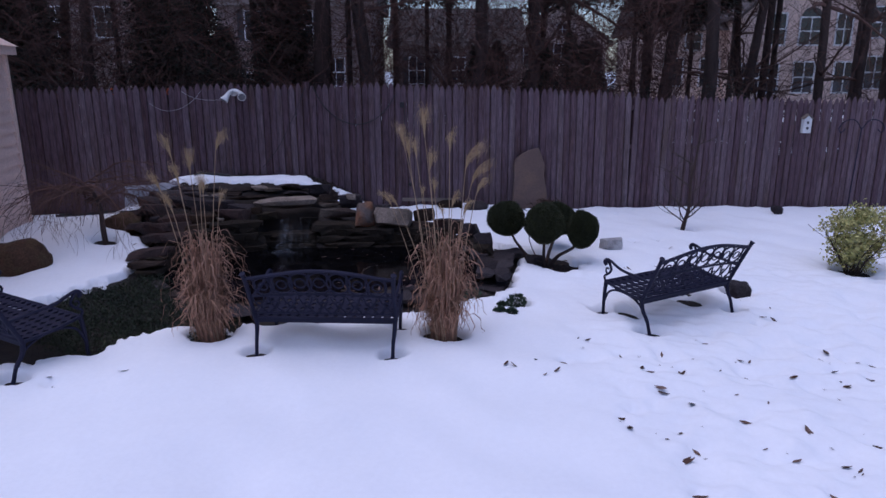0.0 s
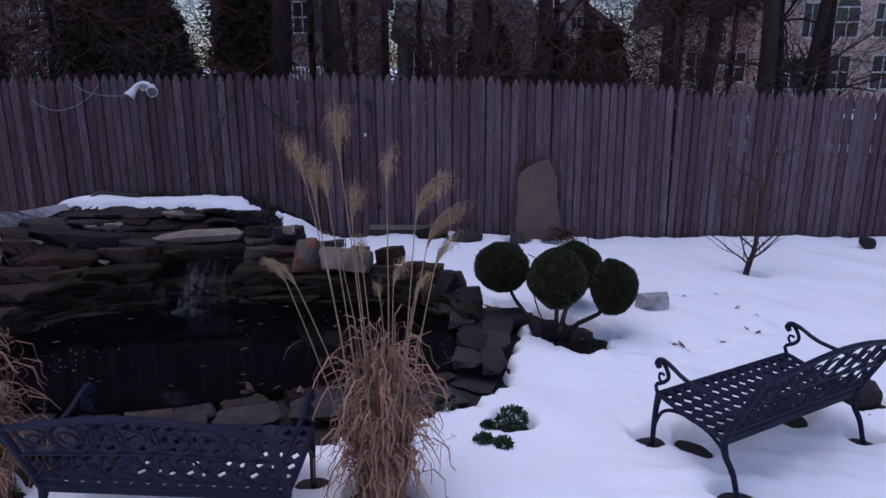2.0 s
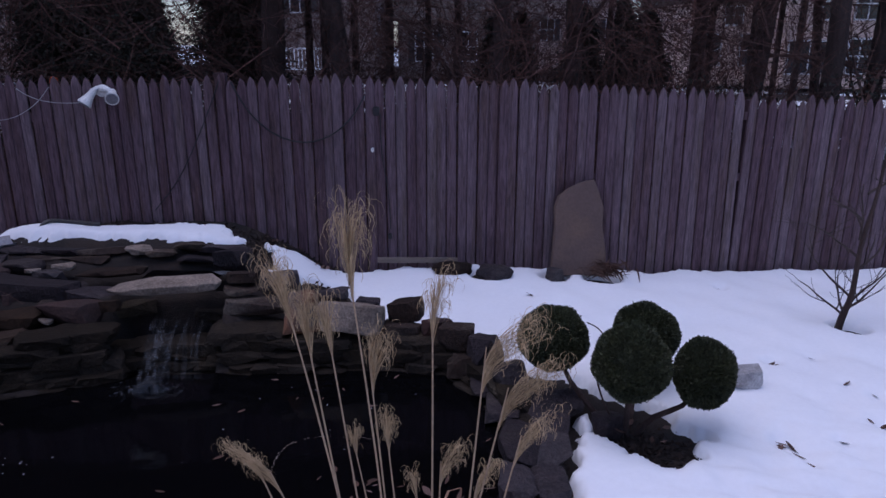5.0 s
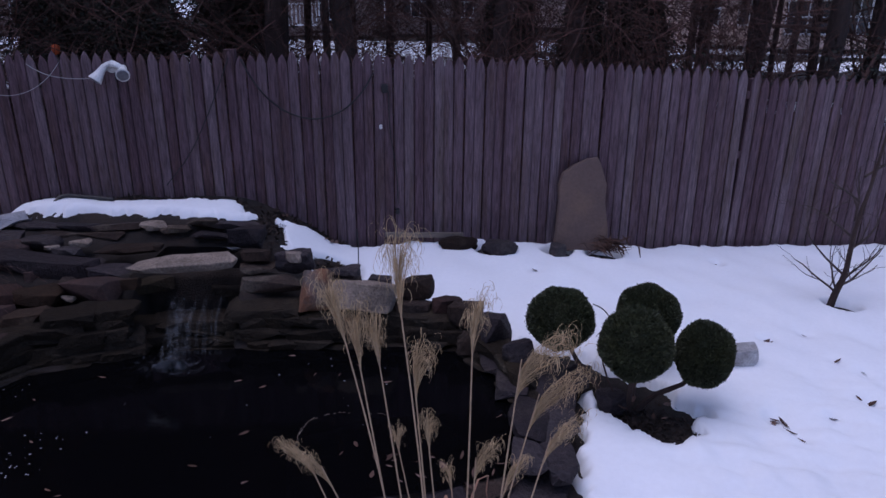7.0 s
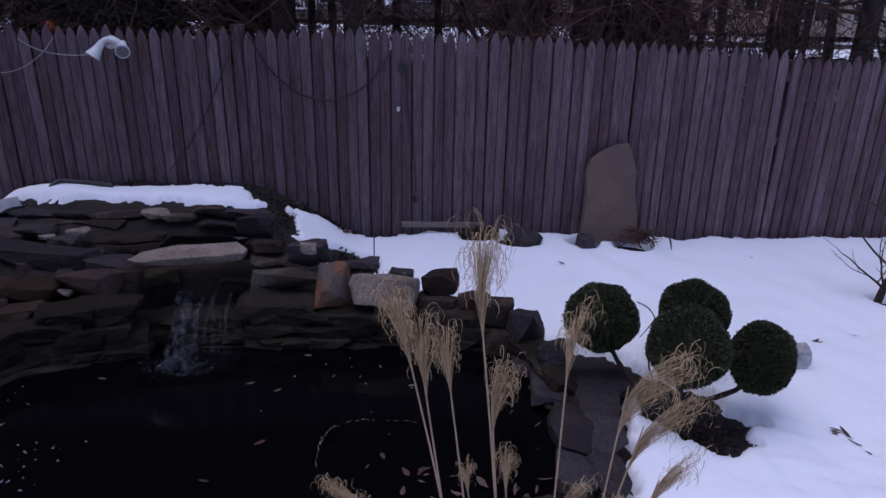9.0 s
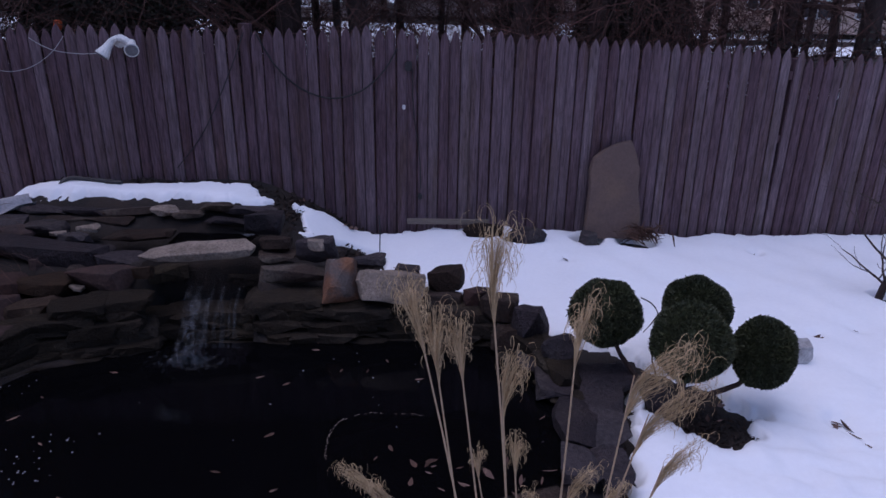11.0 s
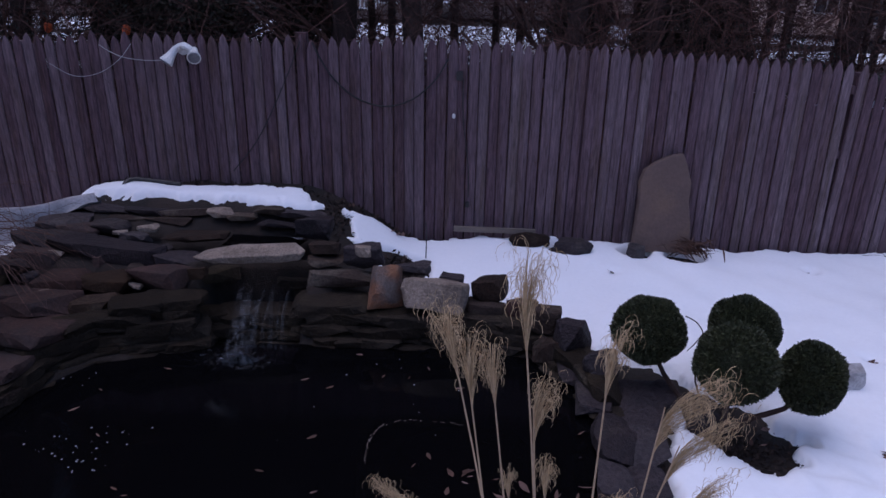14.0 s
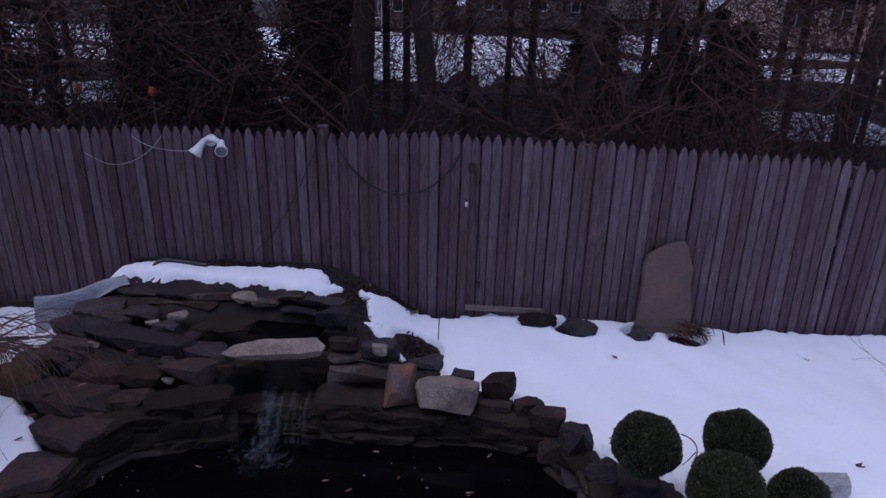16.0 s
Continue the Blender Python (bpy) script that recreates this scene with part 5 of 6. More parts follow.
shelf = thing("planting_shelf", -0.34, 5.87, -0.16, 0, "brown leaf-strewn stone shelf just under the pond surface", "stone")
put("slab", rock_mesh("slab", 911, (1.0, 0.72, 0.16), SHELF, 0.8, 60), shelf, pose(0, 0, -0.055, 0, 0, 10))
s = Soup()
line = spline([(-0.46, -0.05, 0.043), (-0.47, 0.06, 0.043), (-0.46, 0.2, 0.043), (-0.40, 0.29, 0.043), (-0.27, 0.34, 0.043), (-0.11, 0.34, 0.043), (0.18, 0.31, 0.043)], 60)
for i in range(58):
    if lr.random() < (0.12 if i < 30 else 0.6):
        continue
    off = Vector((lr.uniform(-.006, .006), lr.uniform(-.006, .006), 0))
    s.ribbon([line[i] + off, line[i + 1] + off], [lr.uniform(0.002, 0.007), lr.uniform(0.002, 0.006)], Vector((0.75, -0.65, 0)))
tagged(part("scum_line", s, PALE, shelf, "thin pale line of foam at the shelf edge"), kind="stuff")
for k in range(13):
    ax, ay = lr.gauss(-0.27, 0.2), lr.gauss(5.72, 0.11)
    ob = new("floating_leaf", lr.choice(leaves))
    k = lr.uniform(0.4, 0.9)
    ob.matrix_basis = pose(ax, ay, -0.117, lr.uniform(-8, 8), lr.uniform(-8, 8), lr.uniform(0, 360)) @ Matrix.Diagonal((k, k, 0.3 * k, 1))
    tagged(ob, "wet brown dead leaf at the pond surface", "leaf", "floating leaves")


# ---- loose rocks and things by the fence ----
def loose_rock(seed, material, x, y, z, dims, rz, label, rx=0, ry=0):
    ob = new("rock", rock_mesh("rock", seed, dims, material, 0.0, 44))
    ob.matrix_basis = pose(x, y, z, rx, ry, rz)
    return tagged(ob, label, "rock", "loose rocks")


def boulder(seed, x, y, z, dims, rz, label, material=BROWNROCK, category="boulder"):
    """A rounded weathered stone."""
    bm = bmesh.new()
    bmesh.ops.create_icosphere(bm, subdivisions=4, radius=0.5)
    off = Vector((seed * 0.7, seed * 1.3, 0))
    for v in bm.verts:
        k = 1 + 0.22 * noise.noise(v.co * 2.6 + off) + 0.08 * noise.noise(v.co * 7 + off)
        flat = 1 - 0.16 * max(0, v.co.z * 2) ** 2
        v.co = Vector((v.co.x * k * dims[0], v.co.y * k * dims[1], v.co.z * k * flat * dims[2]))
    me = bpy.data.meshes.new("boulder")
    bm.to_mesh(me)
    bm.free()
    me.materials.append(material)
    me.shade_smooth()
    tagged(put("boulder", me, None, pose(x, y, z, 0, 0, rz)), label, category)


loose_rock(501, ICY, 1.97, 6.86, -0.06, (0.27, 0.17, 0.17), 8, "pale grey block of stone lying in snow")
boulder(502, 0.49, 8.593, 0.048, (0.32, 0.2, 0.2), -10, "dark grey rock at the foot of the fence", SLATE, "rock")
boulder(503, 0.118, 8.67, 0.061, (0.36, 0.16, 0.18), 6, "dark rock half buried at the foot of the fence", FIELD, "rock")
loose_rock(504, SLATE, 1.019, 8.6, 0.029, (0.15, 0.13, 0.15), 30, "small black rock beside the leaning slab")
boulder(505, -4.25, 5.811, 0.033, (0.56, 0.5, 0.5), 25, "rounded brown boulder beside snow")
boulder(506, -3.712, 6.99, 0.161, (0.42, 0.34, 0.32), -10, "mossy yellow-brown boulder by the rockwork")
loose_rock(507, REDDISH, -4.586, 6.445, -0.056, (0.4, 0.3, 0.14), 40, "flat reddish-brown stone near the shed")
loose_rock(508, BROWNROCK, -4.825, 7.041, -0.027, (0.5, 0.3, 0.16), 60, "brown flat stone at the foot of the shed")
loose_rock(509, SLATE, 2.86, 5.46, -0.14, (0.24, 0.17, 0.15), 10, "black wet stone in the snow behind a bench")
loose_rock(510, SLATE, 1.03, 6.38, -0.12, (0.2, 0.17, 0.13), 25, "small grey-brown stone under the clipped shrub")
loose_rock(511, SLATE, 4.757, 8.7, -0.018, (0.16, 0.12, 0.12), 5, "small dark stone near the fence")

# leaning slab
r = random.Random(9)
outline = [(-0.27, 0), (-0.25, 0.25), (-0.23, 0.5), (-0.24, 0.66), (-0.2, 0.78), (-0.1, 0.85), (0.03, 0.91), (0.14, 0.93), (0.19, 0.82), (0.24, 0.66), (0.23, 0.5), (0.27, 0.25), (0.28, 0)]
s = Soup()
n = len(outline)
s.add([(x, 0, z) for x, z in outline] + [(x * 0.96, -0.008, 0.02 + z * 0.965) for x, z in outline] + [(x, 0.06, z) for x, z in outline],
      [tuple(range(n, 2 * n))[::1]] + [(i, i + 1, n + i + 1, n + i) for i in range(n - 1)] + [(i + 1, i, 2 * n + i, 2 * n + i + 1) for i in range(n - 1)] + [tuple(range(3 * n - 1, 2 * n - 1, -1))])
ob = new("leaning_slab", s.data("leaning_slab", SLABM))
ob.matrix_basis = pose(1.245, 8.72, -0.02, -9, 0, 4) @ Matrix.Diagonal((0.92, 1, 0.94, 1))
tagged(ob, "tall brown-grey flagstone leaning against the fence", "stone slab")

# dry leaf heap by the slab
s = Soup()
for _ in range(110):
    p = Vector((1.5 + r.gauss(0, 0.1), 8.68 + r.gauss(0, 0.035), r.uniform(0.0, 0.12)))
    d = Vector((r.uniform(0.1, 1), r.uniform(-.5, .5), r.uniform(-.6, .35))).normalized()
    s.ribbon([p - d * 0.07, p + Vector((0, 0, 0.015)), p + d * 0.08], [0.006, 0.018, 0.004], Vector((r.uniform(-1, 1), r.uniform(-1, 1), r.uniform(-1, 1))).normalized())
tagged(new("dry_stalks", s.data("dry_stalks", LEAF)), "heap of dry red-brown leaves at the fence foot", "dry leaves", kind="stuff")

s = Soup()
s.box((-0.36, -0.012, -0.02), (0.36, 0.012, 0.025))
ob = new("board", s.data("board", WOODB))
ob.matrix_basis = pose(-0.2, 8.72, 0.125, 0, 1, 4)
tagged(ob, "old narrow board lying along the fence foot", "board")
s = Soup()
s.tube([(0, 0, -0.1), (0.004, 0, 0.1), (-0.004, 0, 0.22)], 0.005, 5)
ob = new("stake", s.data("stake", BLACKP))
ob.matrix_basis = pose(-0.76, 8.3, 0.1)
tagged(ob, "thin dark stake standing in the snow", "stake")

# twin floodlight on a picket
fl = thing("floodlight", -2.80, fence_y(-2.80) - 0.03, 1.6, 4.4, "white twin-head outdoor floodlight fixed to the fence", "lamp")
s = Soup()
s.tube([(0, 0.02, 0.01), (0, -0.02, 0.01)], 0.05, 14)
part("base_plate", s, WHITEP, fl)
s = Soup()
s.tube(spline([(0, -0.02, 0.02), (0.02, -0.05, 0.035), (0.07, -0.06, 0.02), (0.1, -0.06, -0.02)], 8), 0.026, 8)
s.tube(spline([(0, -0.02, 0.02), (-0.02, -0.04, 0.03), (-0.06, -0.05, 0.0)], 6), 0.024, 8)
part("arm", s, WHITEP, fl)
for hx, aim in ((-0.06, Vector((-0.5, -0.4, -0.75))), (0.105, Vector((0.25, -0.9, -0.35)))):
    aim.normalize()
    c = Vector((hx, -0.055, -0.005))
    s = Soup()
    s.tube([c - aim * 0.03, c + aim * 0.01, c + aim * 0.05, c + aim * 0.10, c + aim * 0.115], [0.026, 0.03, 0.037, 0.054, 0.056], 14)
    head = part("lamp_head", s, WHITEP, fl)
    s = Soup()
    s.tube([c + aim * 0.114, c + aim * 0.121], [0.047, 0.043], 14)
    part("lens", s, LINK, head, "clear lamp glass")


def cable(name, pts, rad, material, label):
    s = Soup()
    s.tube(spline(pts, 24), rad, 5)
    ob = new(name, s.data(name, material))
    return tagged(ob, label, "cable", "cables on the fence")


def on_fence(pts, off=0.035):
    return [(x, fence_y(x) - off, z) for x, z in pts]


cable("cable", on_fence([(-2.948, 1.516), (-3.121, 1.510), (-3.291, 1.530), (-3.407, 1.576), (-3.483, 1.628)]), 0.0032, CABLEM, "thin pale cable along the fence to the floodlight")
cable("cable", on_fence([(-3.222, 1.641), (-3.343, 1.508), (-3.532, 1.397), (-3.735, 1.375), (-3.917, 1.470)]), 0.0026, CABLEM, "thin pale cable sagging across the fence")
cable("hose", on_fence([(-1.749, 1.678), (-1.693, 1.560), (-1.587, 1.396), (-1.405, 1.241), (-1.169, 1.175), (-0.939, 1.236), (-0.753, 1.395), (-0.643, 1.572)]), 0.007, BLACKP, "black hose hanging in a loop on the fence")
cable("cable", on_fence([(-1.847, 1.686), (-2.024, 1.295), (-2.246, 0.884), (-2.485, 0.590)]), 0.0045, BLACKP, "black cable slanting down the fence")
cable("cable", on_fence([(-0.517, 1.419), (-0.508, 1.078), (-0.456, 0.696), (-0.446, 0.397)]), 0.005, BLACKP, "black cable hanging down the fence from a box")
for bx_, bz_, w, mt, lab in [(-0.548, 1.44, 0.055, BLACKP, "small black outlet box on the fence"), (-0.45, 0.335, 0.035, BLACKP, "small black plug box low on the fence"),
                             (-0.587, 1.11, 0.026, WHITEP, "small white tag on the fence")]:
    bm = bmesh.new()
    bmesh.ops.create_cube(bm, size=1)
    bmesh.ops.scale(bm, vec=(w, 0.05, w * 1.35), verts=bm.verts)
    bmesh.ops.bevel(bm, geom=bm.edges[:], offset=0.006, segments=2, affect="EDGES")
    me = bpy.data.meshes.new("outlet_box")
    bm.to_mesh(me)
    bm.free()
    me.materials.append(mt)
    ob = new("outlet_box", me)
    ob.matrix_basis = pose(bx_, fence_y(bx_) - 0.045, bz_, 0, 0, 4.4)
    tagged(ob, lab, "box")

# birdhouse on the fence
bh = thing("birdhouse", 5.27, fence_y(5.27) - 0.075, 1.02, 4.4, "small white wooden birdhouse hung on the fence", "birdhouse")
s = Soup()
s.add([(-.06, -.03, 0), (.06, -.03, 0), (.06, .04, 0), (-.06, .04, 0), (-.06, -.03, .2), (.06, -.03, .2), (.06, .04, .2), (-.06, .04, .2), (0, -.03, .25), (0, .04, .25)],
      [(3, 2, 1, 0), (0, 1, 5, 8, 4), (1, 2, 6, 5), (2, 3, 7, 9, 6), (3, 0, 4, 7)])
part("body", s, WHITEP, bh)
for q in (-1, 1):
    s = Soup()
    m_ = pose(0, 0, 0.27, 0, q * 41, 0)
    s.box((-0.004 if q > 0 else -0.1, -0.05, -0.008), (0.1 if q > 0 else 0.004, 0.045, 0.004), m_)
    part("roof_board", s, WOODB, bh)
for hz_ in (0.15, 0.07):
    s = Soup()
    s.tube([(0, -0.029, hz_), (0, -0.033, hz_)], 0.02, 12)
    part("entrance_hole", s, BLACKP, bh)

# crook at the fence
cr = thing("garden_crook", 5.9, 8.9, float(soil_height(5.9, 8.9)) + 0.12, 0, "black metal shepherd's crook with two curled arms", "plant hanger")
s = Soup()
s.tube([(-0.04, 0, -0.25), (-0.02, 0, 0.5), (0.0, 0, 1.15)], 0.008, 6)
part("pole", s, METAL, cr)
for q in (-1, 1):
    s = Soup()
    s.tube(spline([(0, 0, 1.12), (q * 0.1, 0, 1.25), (q * 0.24, 0, 1.24), (q * 0.32, 0, 1.14), (q * 0.28, 0, 1.08), (q * 0.23, 0, 1.13)], 16), 0.007, 6)
    part("arm", s, METAL, cr)

# sagging liner edge behind the rockwork
s = Soup()
upper = spline([(-3.924, 7.564, 0.52), (-3.799, 7.685, 0.49), (-3.722, 7.846, 0.47), (-3.645, 8.048, 0.465), (-3.482, 8.149, 0.48)], 24)
lower = spline([(-3.943, 7.514, 0.22), (-3.799, 7.595, 0.24), (-3.683, 7.766, 0.3), (-3.578, 7.967, 0.4), (-3.405, 8.108, 0.45)], 24)
rows = []
for k in range(7):
    u = k / 6
    rows.append([p.lerp(q, u) + Vector((0, 0, -0.05 * math.sin(math.pi * u) + 0.006 * math.sin(i * 1.3 + k))) for i, (p, q) in enumerate(zip(upper, lower))])
rows = [[p + Vector((-0.03, 0.04, -0.14)) for p in upper], [p + Vector((-0.015, 0.025, 0.006)) for p in upper]] + rows
n = len(upper)
s.add([p for row in rows for p in row], [(k * n + i, k * n + i + 1, (k + 1) * n + i + 1, (k + 1) * n + i) for k in range(len(rows) - 1) for i in range(n - 1)])
ob = new("pond_liner", s.data("pond_liner", TUBM, True))
tagged(ob, "pale sagging plastic liner edge behind the rockwork", "pond liner")
s = Soup()
s.add([(-2.236, 7.665, 0.285), (-1.678, 7.665, 0.285), (-1.62, 7.897, 0.285), (-2.236, 7.907, 0.285)], [(0, 1, 2, 3)])
tagged(new("upper_basin_water", s.data("upper_basin_water", WATER)), "dark water in the small basin above the ledge", "water", kind="structure")
cable("pipe", [(-4.729, 7.393, 0.17), (-4.346, 7.423, 0.19), (-3.962, 7.464, 0.22)], 0.018, BLACKP, "short black pipe lying on the snow")
cable("pipe", [(px_, py_, float(snow_height(px_, py_)) + 0.012) for px_, py_ in [(-3.37, 7.98), (-3.34, 8.15), (-3.30, 8.35), (-3.12, 8.42), (-2.87, 8.42)]], 0.018, BLACKP, "black pipe half buried in mound snow")

# ---- shed ----
shed = thing("garden_shed", -5.3, 7.75, -0.08, math.degrees(math.atan2(-1.04, 0.27)), "cream vinyl-sided garden shed beside the pond", "shed")
for k in range(16):
    z0 = 0.06 + 0.132 * k
    s = Soup()
    s.add([(0, 0.0, z0 + 0.132), (3.2, 0.0, z0 + 0.132), (3.2, 0.034, z0), (0, 0.034, z0), (0, -0.01, z0), (3.2, -0.01, z0)], [(3, 2, 1, 0), (4, 5, 2, 3)])
    part("siding_board", s, SIDING, shed)
s = Soup()
s.box((0, -2.4, 0.05), (3.2, -0.012, 2.16))
part("wall", s, SIDING, shed)
s = Soup()
s.box((-0.03, -0.03, 0.05), (0.055, 0.042, 2.17))
part("corner_trim", s, SIDING, shed)
s = Soup()
s.box((-0.12, -0.02, 2.16), (3.3, 0.12, 2.26))
s.add([(-0.15, 0.14, 2.26), (3.35, 0.14, 2.26), (3.35, -1.2, 3.0), (-0.15, -1.2, 3.0), (-0.15, -2.6, 2.26), (3.35, -2.6, 2.26)], [(0, 1, 2, 3), (3, 2, 5, 4), (0, 3, 4)])
part("roof", s, SIDING, shed)
s = Soup()
s.box((-0.02, -0.06, -0.1), (3.2, -0.02, 0.06))
part("skirting", s, WOODB, shed)


# ---- the wood behind the fence ----
def bare_tree_meshes(seed, height, rad):
    r = random.Random(seed)
    trunk, crown = Soup(), Soup()
    pts = [Vector((0, 0, -0.3))]
    lean = Vector((r.uniform(-.06, .06), r.uniform(-.05, .05), 1))
    for i in range(10):
        pts.append(pts[-1] + (lean + Vector((r.uniform(-.06, .06), r.uniform(-.06, .06), 0))) * height / 10)
    trunk.tube(pts, [rad * (1.25 if i == 0 else 1 - 0.07 * i) for i in range(11)], 10)
    for k in range(26):
        i = r.randint(1, 10)
        a = r.uniform(0, 6.28)
        branches(crown, r, pts[i], (math.cos(a), math.sin(a), r.uniform(-0.1, 0.9)), r.uniform(0.8, 2.4), rad * r.uniform(0.12, 0.35), 3, 5, 3, 0.02, 0.8, 0.003)
    return trunk.data("trunk", BARK, True), crown.data("crown", TWIG)


def add_tree(pair, x, y, sc, rz, girth=1.0):
    t = thing("bare_tree", x, y, float(soil_height(x, y)), rz, "leafless dark-barked tree behind the fence", "tree", "bare trees behind the fence")
    for nm, me in zip(("trunk", "crown"), pair):
        ob = put(nm, me, t)
        ob.scale = (sc * girth, sc * girth, sc)
    return t


TREES = [bare_tree_meshes(600 + k, 12.0, 0.13) for k in range(5)]
# some far-left trees stand out of view, added to keep sky off the pond
SPOTS = [(-7.11, 12.2, 0.9), (-7.93, 14, 0.8), (-4.79, 12.5, 1.0), (-2.14, 11.6, 1.25), (-1.23, 11.8, 1.25), 
         (0.65, 12.0, 0.95), (1.71, 12.5, 1.0), (4.11, 12.6, 1.1), (4.66, 11.4, 1.05), (5.61, 12.5, 0.8), (6.75, 14, 0.6),
         (6.44, 11.2, 0.7), (8.19, 13, 0.8), (-6.16, 11.4, 0.7), (9.9, 12.2, 1.0), (-9.73, 13, 1.0), (-11.65, 12, 1.1), (11.91, 13, 0.9), (-11.17, 12.2, 1.0), (-12.93, 14, 1.1), (-15.34, 12.5, 1.1), (8.41, 19, 1.0), (11.9, 18, 1)]
tr = random.Random(5)
for k, (tx, ty, g) in enumerate(SPOTS):
    t_ = add_tree(TREES[k % 5], tx, ty, tr.uniform(0.9, 1.15), tr.uniform(0, 360), g)
    t_.rotation_euler = (radians(tr.uniform(-4, 4)), radians(tr.uniform(-7, 7)), t_.matrix_basis.to_euler().z)


def evergreen_meshes(seed, h, w, n, low=0.12):
    r = random.Random(seed)
    s, tk = Soup(), Soup()
    tk.tube([(0, 0, -0.2), (0, 0, h * 0.5), (0, 0, h)], [0.07, 0.05, 0.02], 7)
    sprays = int(n / 40)
    for _ in range(sprays):
        t = r.uniform(low, 1) ** 0.9
        a = r.uniform(0, 6.28)
        reach = w * (1 - t) ** 0.65 * r.uniform(0.35, 1.05)
        d = Vector((math.cos(a), math.sin(a), r.uniform(-0.35, 0.15)))
        base = Vector((0, 0, h * t))
        tk.tube([base, base + d * reach * 0.9], [0.018, 0.004], 3, False)
        for _ in range(40):
            u = r.uniform(0.3, 1.05)
            p = base + d * reach * u + Vector((r.gauss(0, .1), r.gauss(0, .1), r.gauss(-0.03, .09)))
            dd = (d + Vector((r.uniform(-1, 1), r.uniform(-1, 1), r.uniform(-1.2, 0.3)))).normalized()
            sd = Matrix.Rotation(r.uniform(0, 6.28), 3, dd) @ dd.orthogonal().normalized()
            L, ww = r.uniform(0.08, 0.2), r.uniform(0.018, 0.04)
            s.add([p - sd * ww, p + sd * ww, p + dd * L], [(0, 1, 2)])
    return tk.data("trunk", BARK), s.data("crown", GREENS)


EVER = [evergreen_meshes(700, 11.0, 1.9, 36000, 0.33), evergreen_meshes(701, 8.5, 1.8, 44000, 0.02)]
# back-row and far-left ones are added: unseen crowns that darken the pond's reflection
for k, (ex, ey, sc) in enumerate([(4.1, 14.4, 0.9), (-6.9, 14.3, 0.9), (-5.18, 13.0, 0.7), (-2.01, 14.5, 1.0), (-8.94, 12.0, 1.0), (-0.35, 15.5, 0.9), (10.73, 14.5, 1.0), (3.05, 16.5, 0.9), (-5.41, 15.5, 1.0), (-1.17, 17.0, 1.3), (1.12, 18.0, 1.3), (-3.08, 18.5, 1.35), (-3.3, 14.1, 0.62), (5.5, 18.0, 1.2), (-6.84, 17.5, 1.3), (-9.61, 16.5, 1.2), (8.09, 16.5, 1.1), (-12.24, 21, 1.5), (-9.04, 22.5, 1.6), (-5.88, 21.5, 1.6), (-2.7, 23, 1.6), (0.2, 21.5, 1.6), (3.28, 22.5, 1.6), (6.37, 21.5, 1.6), (9.53, 22.5, 1.5), (12.74, 21, 1.5), (-11.78, 15.0, 1.2), (-13.91, 13, 1.2), (-16.57, 15, 1.3), (-14.6, 18, 1.4), (-5.3, 14.0, 0.6), (2.53, 13.2, 0.32), (1.13, 13.8, 0.3), (-7.73, 11.8, 0.7), (4.85, 14.3, 0.75), (5.4, 14.6, 0.8)]):
    t = thing("evergreen_tree", ex, ey, float(soil_height(ex, ey)), 37 * k, "dark evergreen tree with dense drooping foliage", "tree", "evergreens behind the fence")
    for nm, me in zip(("trunk", "crown"), EVER[0 if ey > 14.2 else 1]):
        put(nm, me, t).scale = (sc, sc, sc)

for k, (ex, ey, wide, tall) in enumerate([(0.75, 13.4, 0.42, 0.29), (1.9, 12.9, 0.45, 0.3), (2.9, 13.3, 0.45, 0.3), (-4.3, 13.2, 0.5, 0.32), (-5.4, 12.6, 0.5, 0.36)]):
    t = thing("evergreen_shrub", ex, ey, float(soil_height(ex, ey)), 61 * k, "low dark evergreen shrub behind the fence", "shrub", "evergreens behind the fence")
    for nm, me in zip(("trunk", "crown"), EVER[1]):
        put(nm, me, t).scale = (wide, wide, tall)

# brambles and saplings in a tangle along the back of the fence
s = Soup()
br = random.Random(31)
for _ in range(13500):
    x0 = br.uniform(-11, 12)
    y0 = fence_y(x0) + 0.35 + abs(br.gauss(0, 1.5))
    dense = 1.0 if 0.3 < x0 < 5.5 else 0.72
    h = br.uniform(0.7, 2.35) * dense * br.uniform(0.75, 1.15) * (0.5 if 4.5 < x0 * 12.5 / y0 < 7.8 else 1)
    a, bend = br.uniform(0, 6.28), br.uniform(0.2, 1.1)
    pts = [Vector((x0 + bend * math.cos(a) * t ** 1.6 + 0.06 * br.uniform(-1, 1), y0 + 0.6 * bend * math.sin(a) * t ** 1.6 + 0.06 * br.uniform(-1, 1), -0.2 + h * 1.35 * (t - 0.35 * t * t * bend))) for t in (0, .25, .5, .75, 1)]
    w = br.uniform(0.003, 0.011)
    s.ribbon(pts, [w, w, w * 0.8, w * 0.6, w * 0.3], Vector((math.sin(a), math.cos(a), br.uniform(-.6, .6))).normalized())
tagged(new("bramble_thicket", s.data("bramble_thicket", BRUSH)), "tangled leafless brown brambles behind the fence", "thicket", kind="stuff")
# twigs above 4.5 m are unseen, added broad to block sky reflected in water
s = Soup()
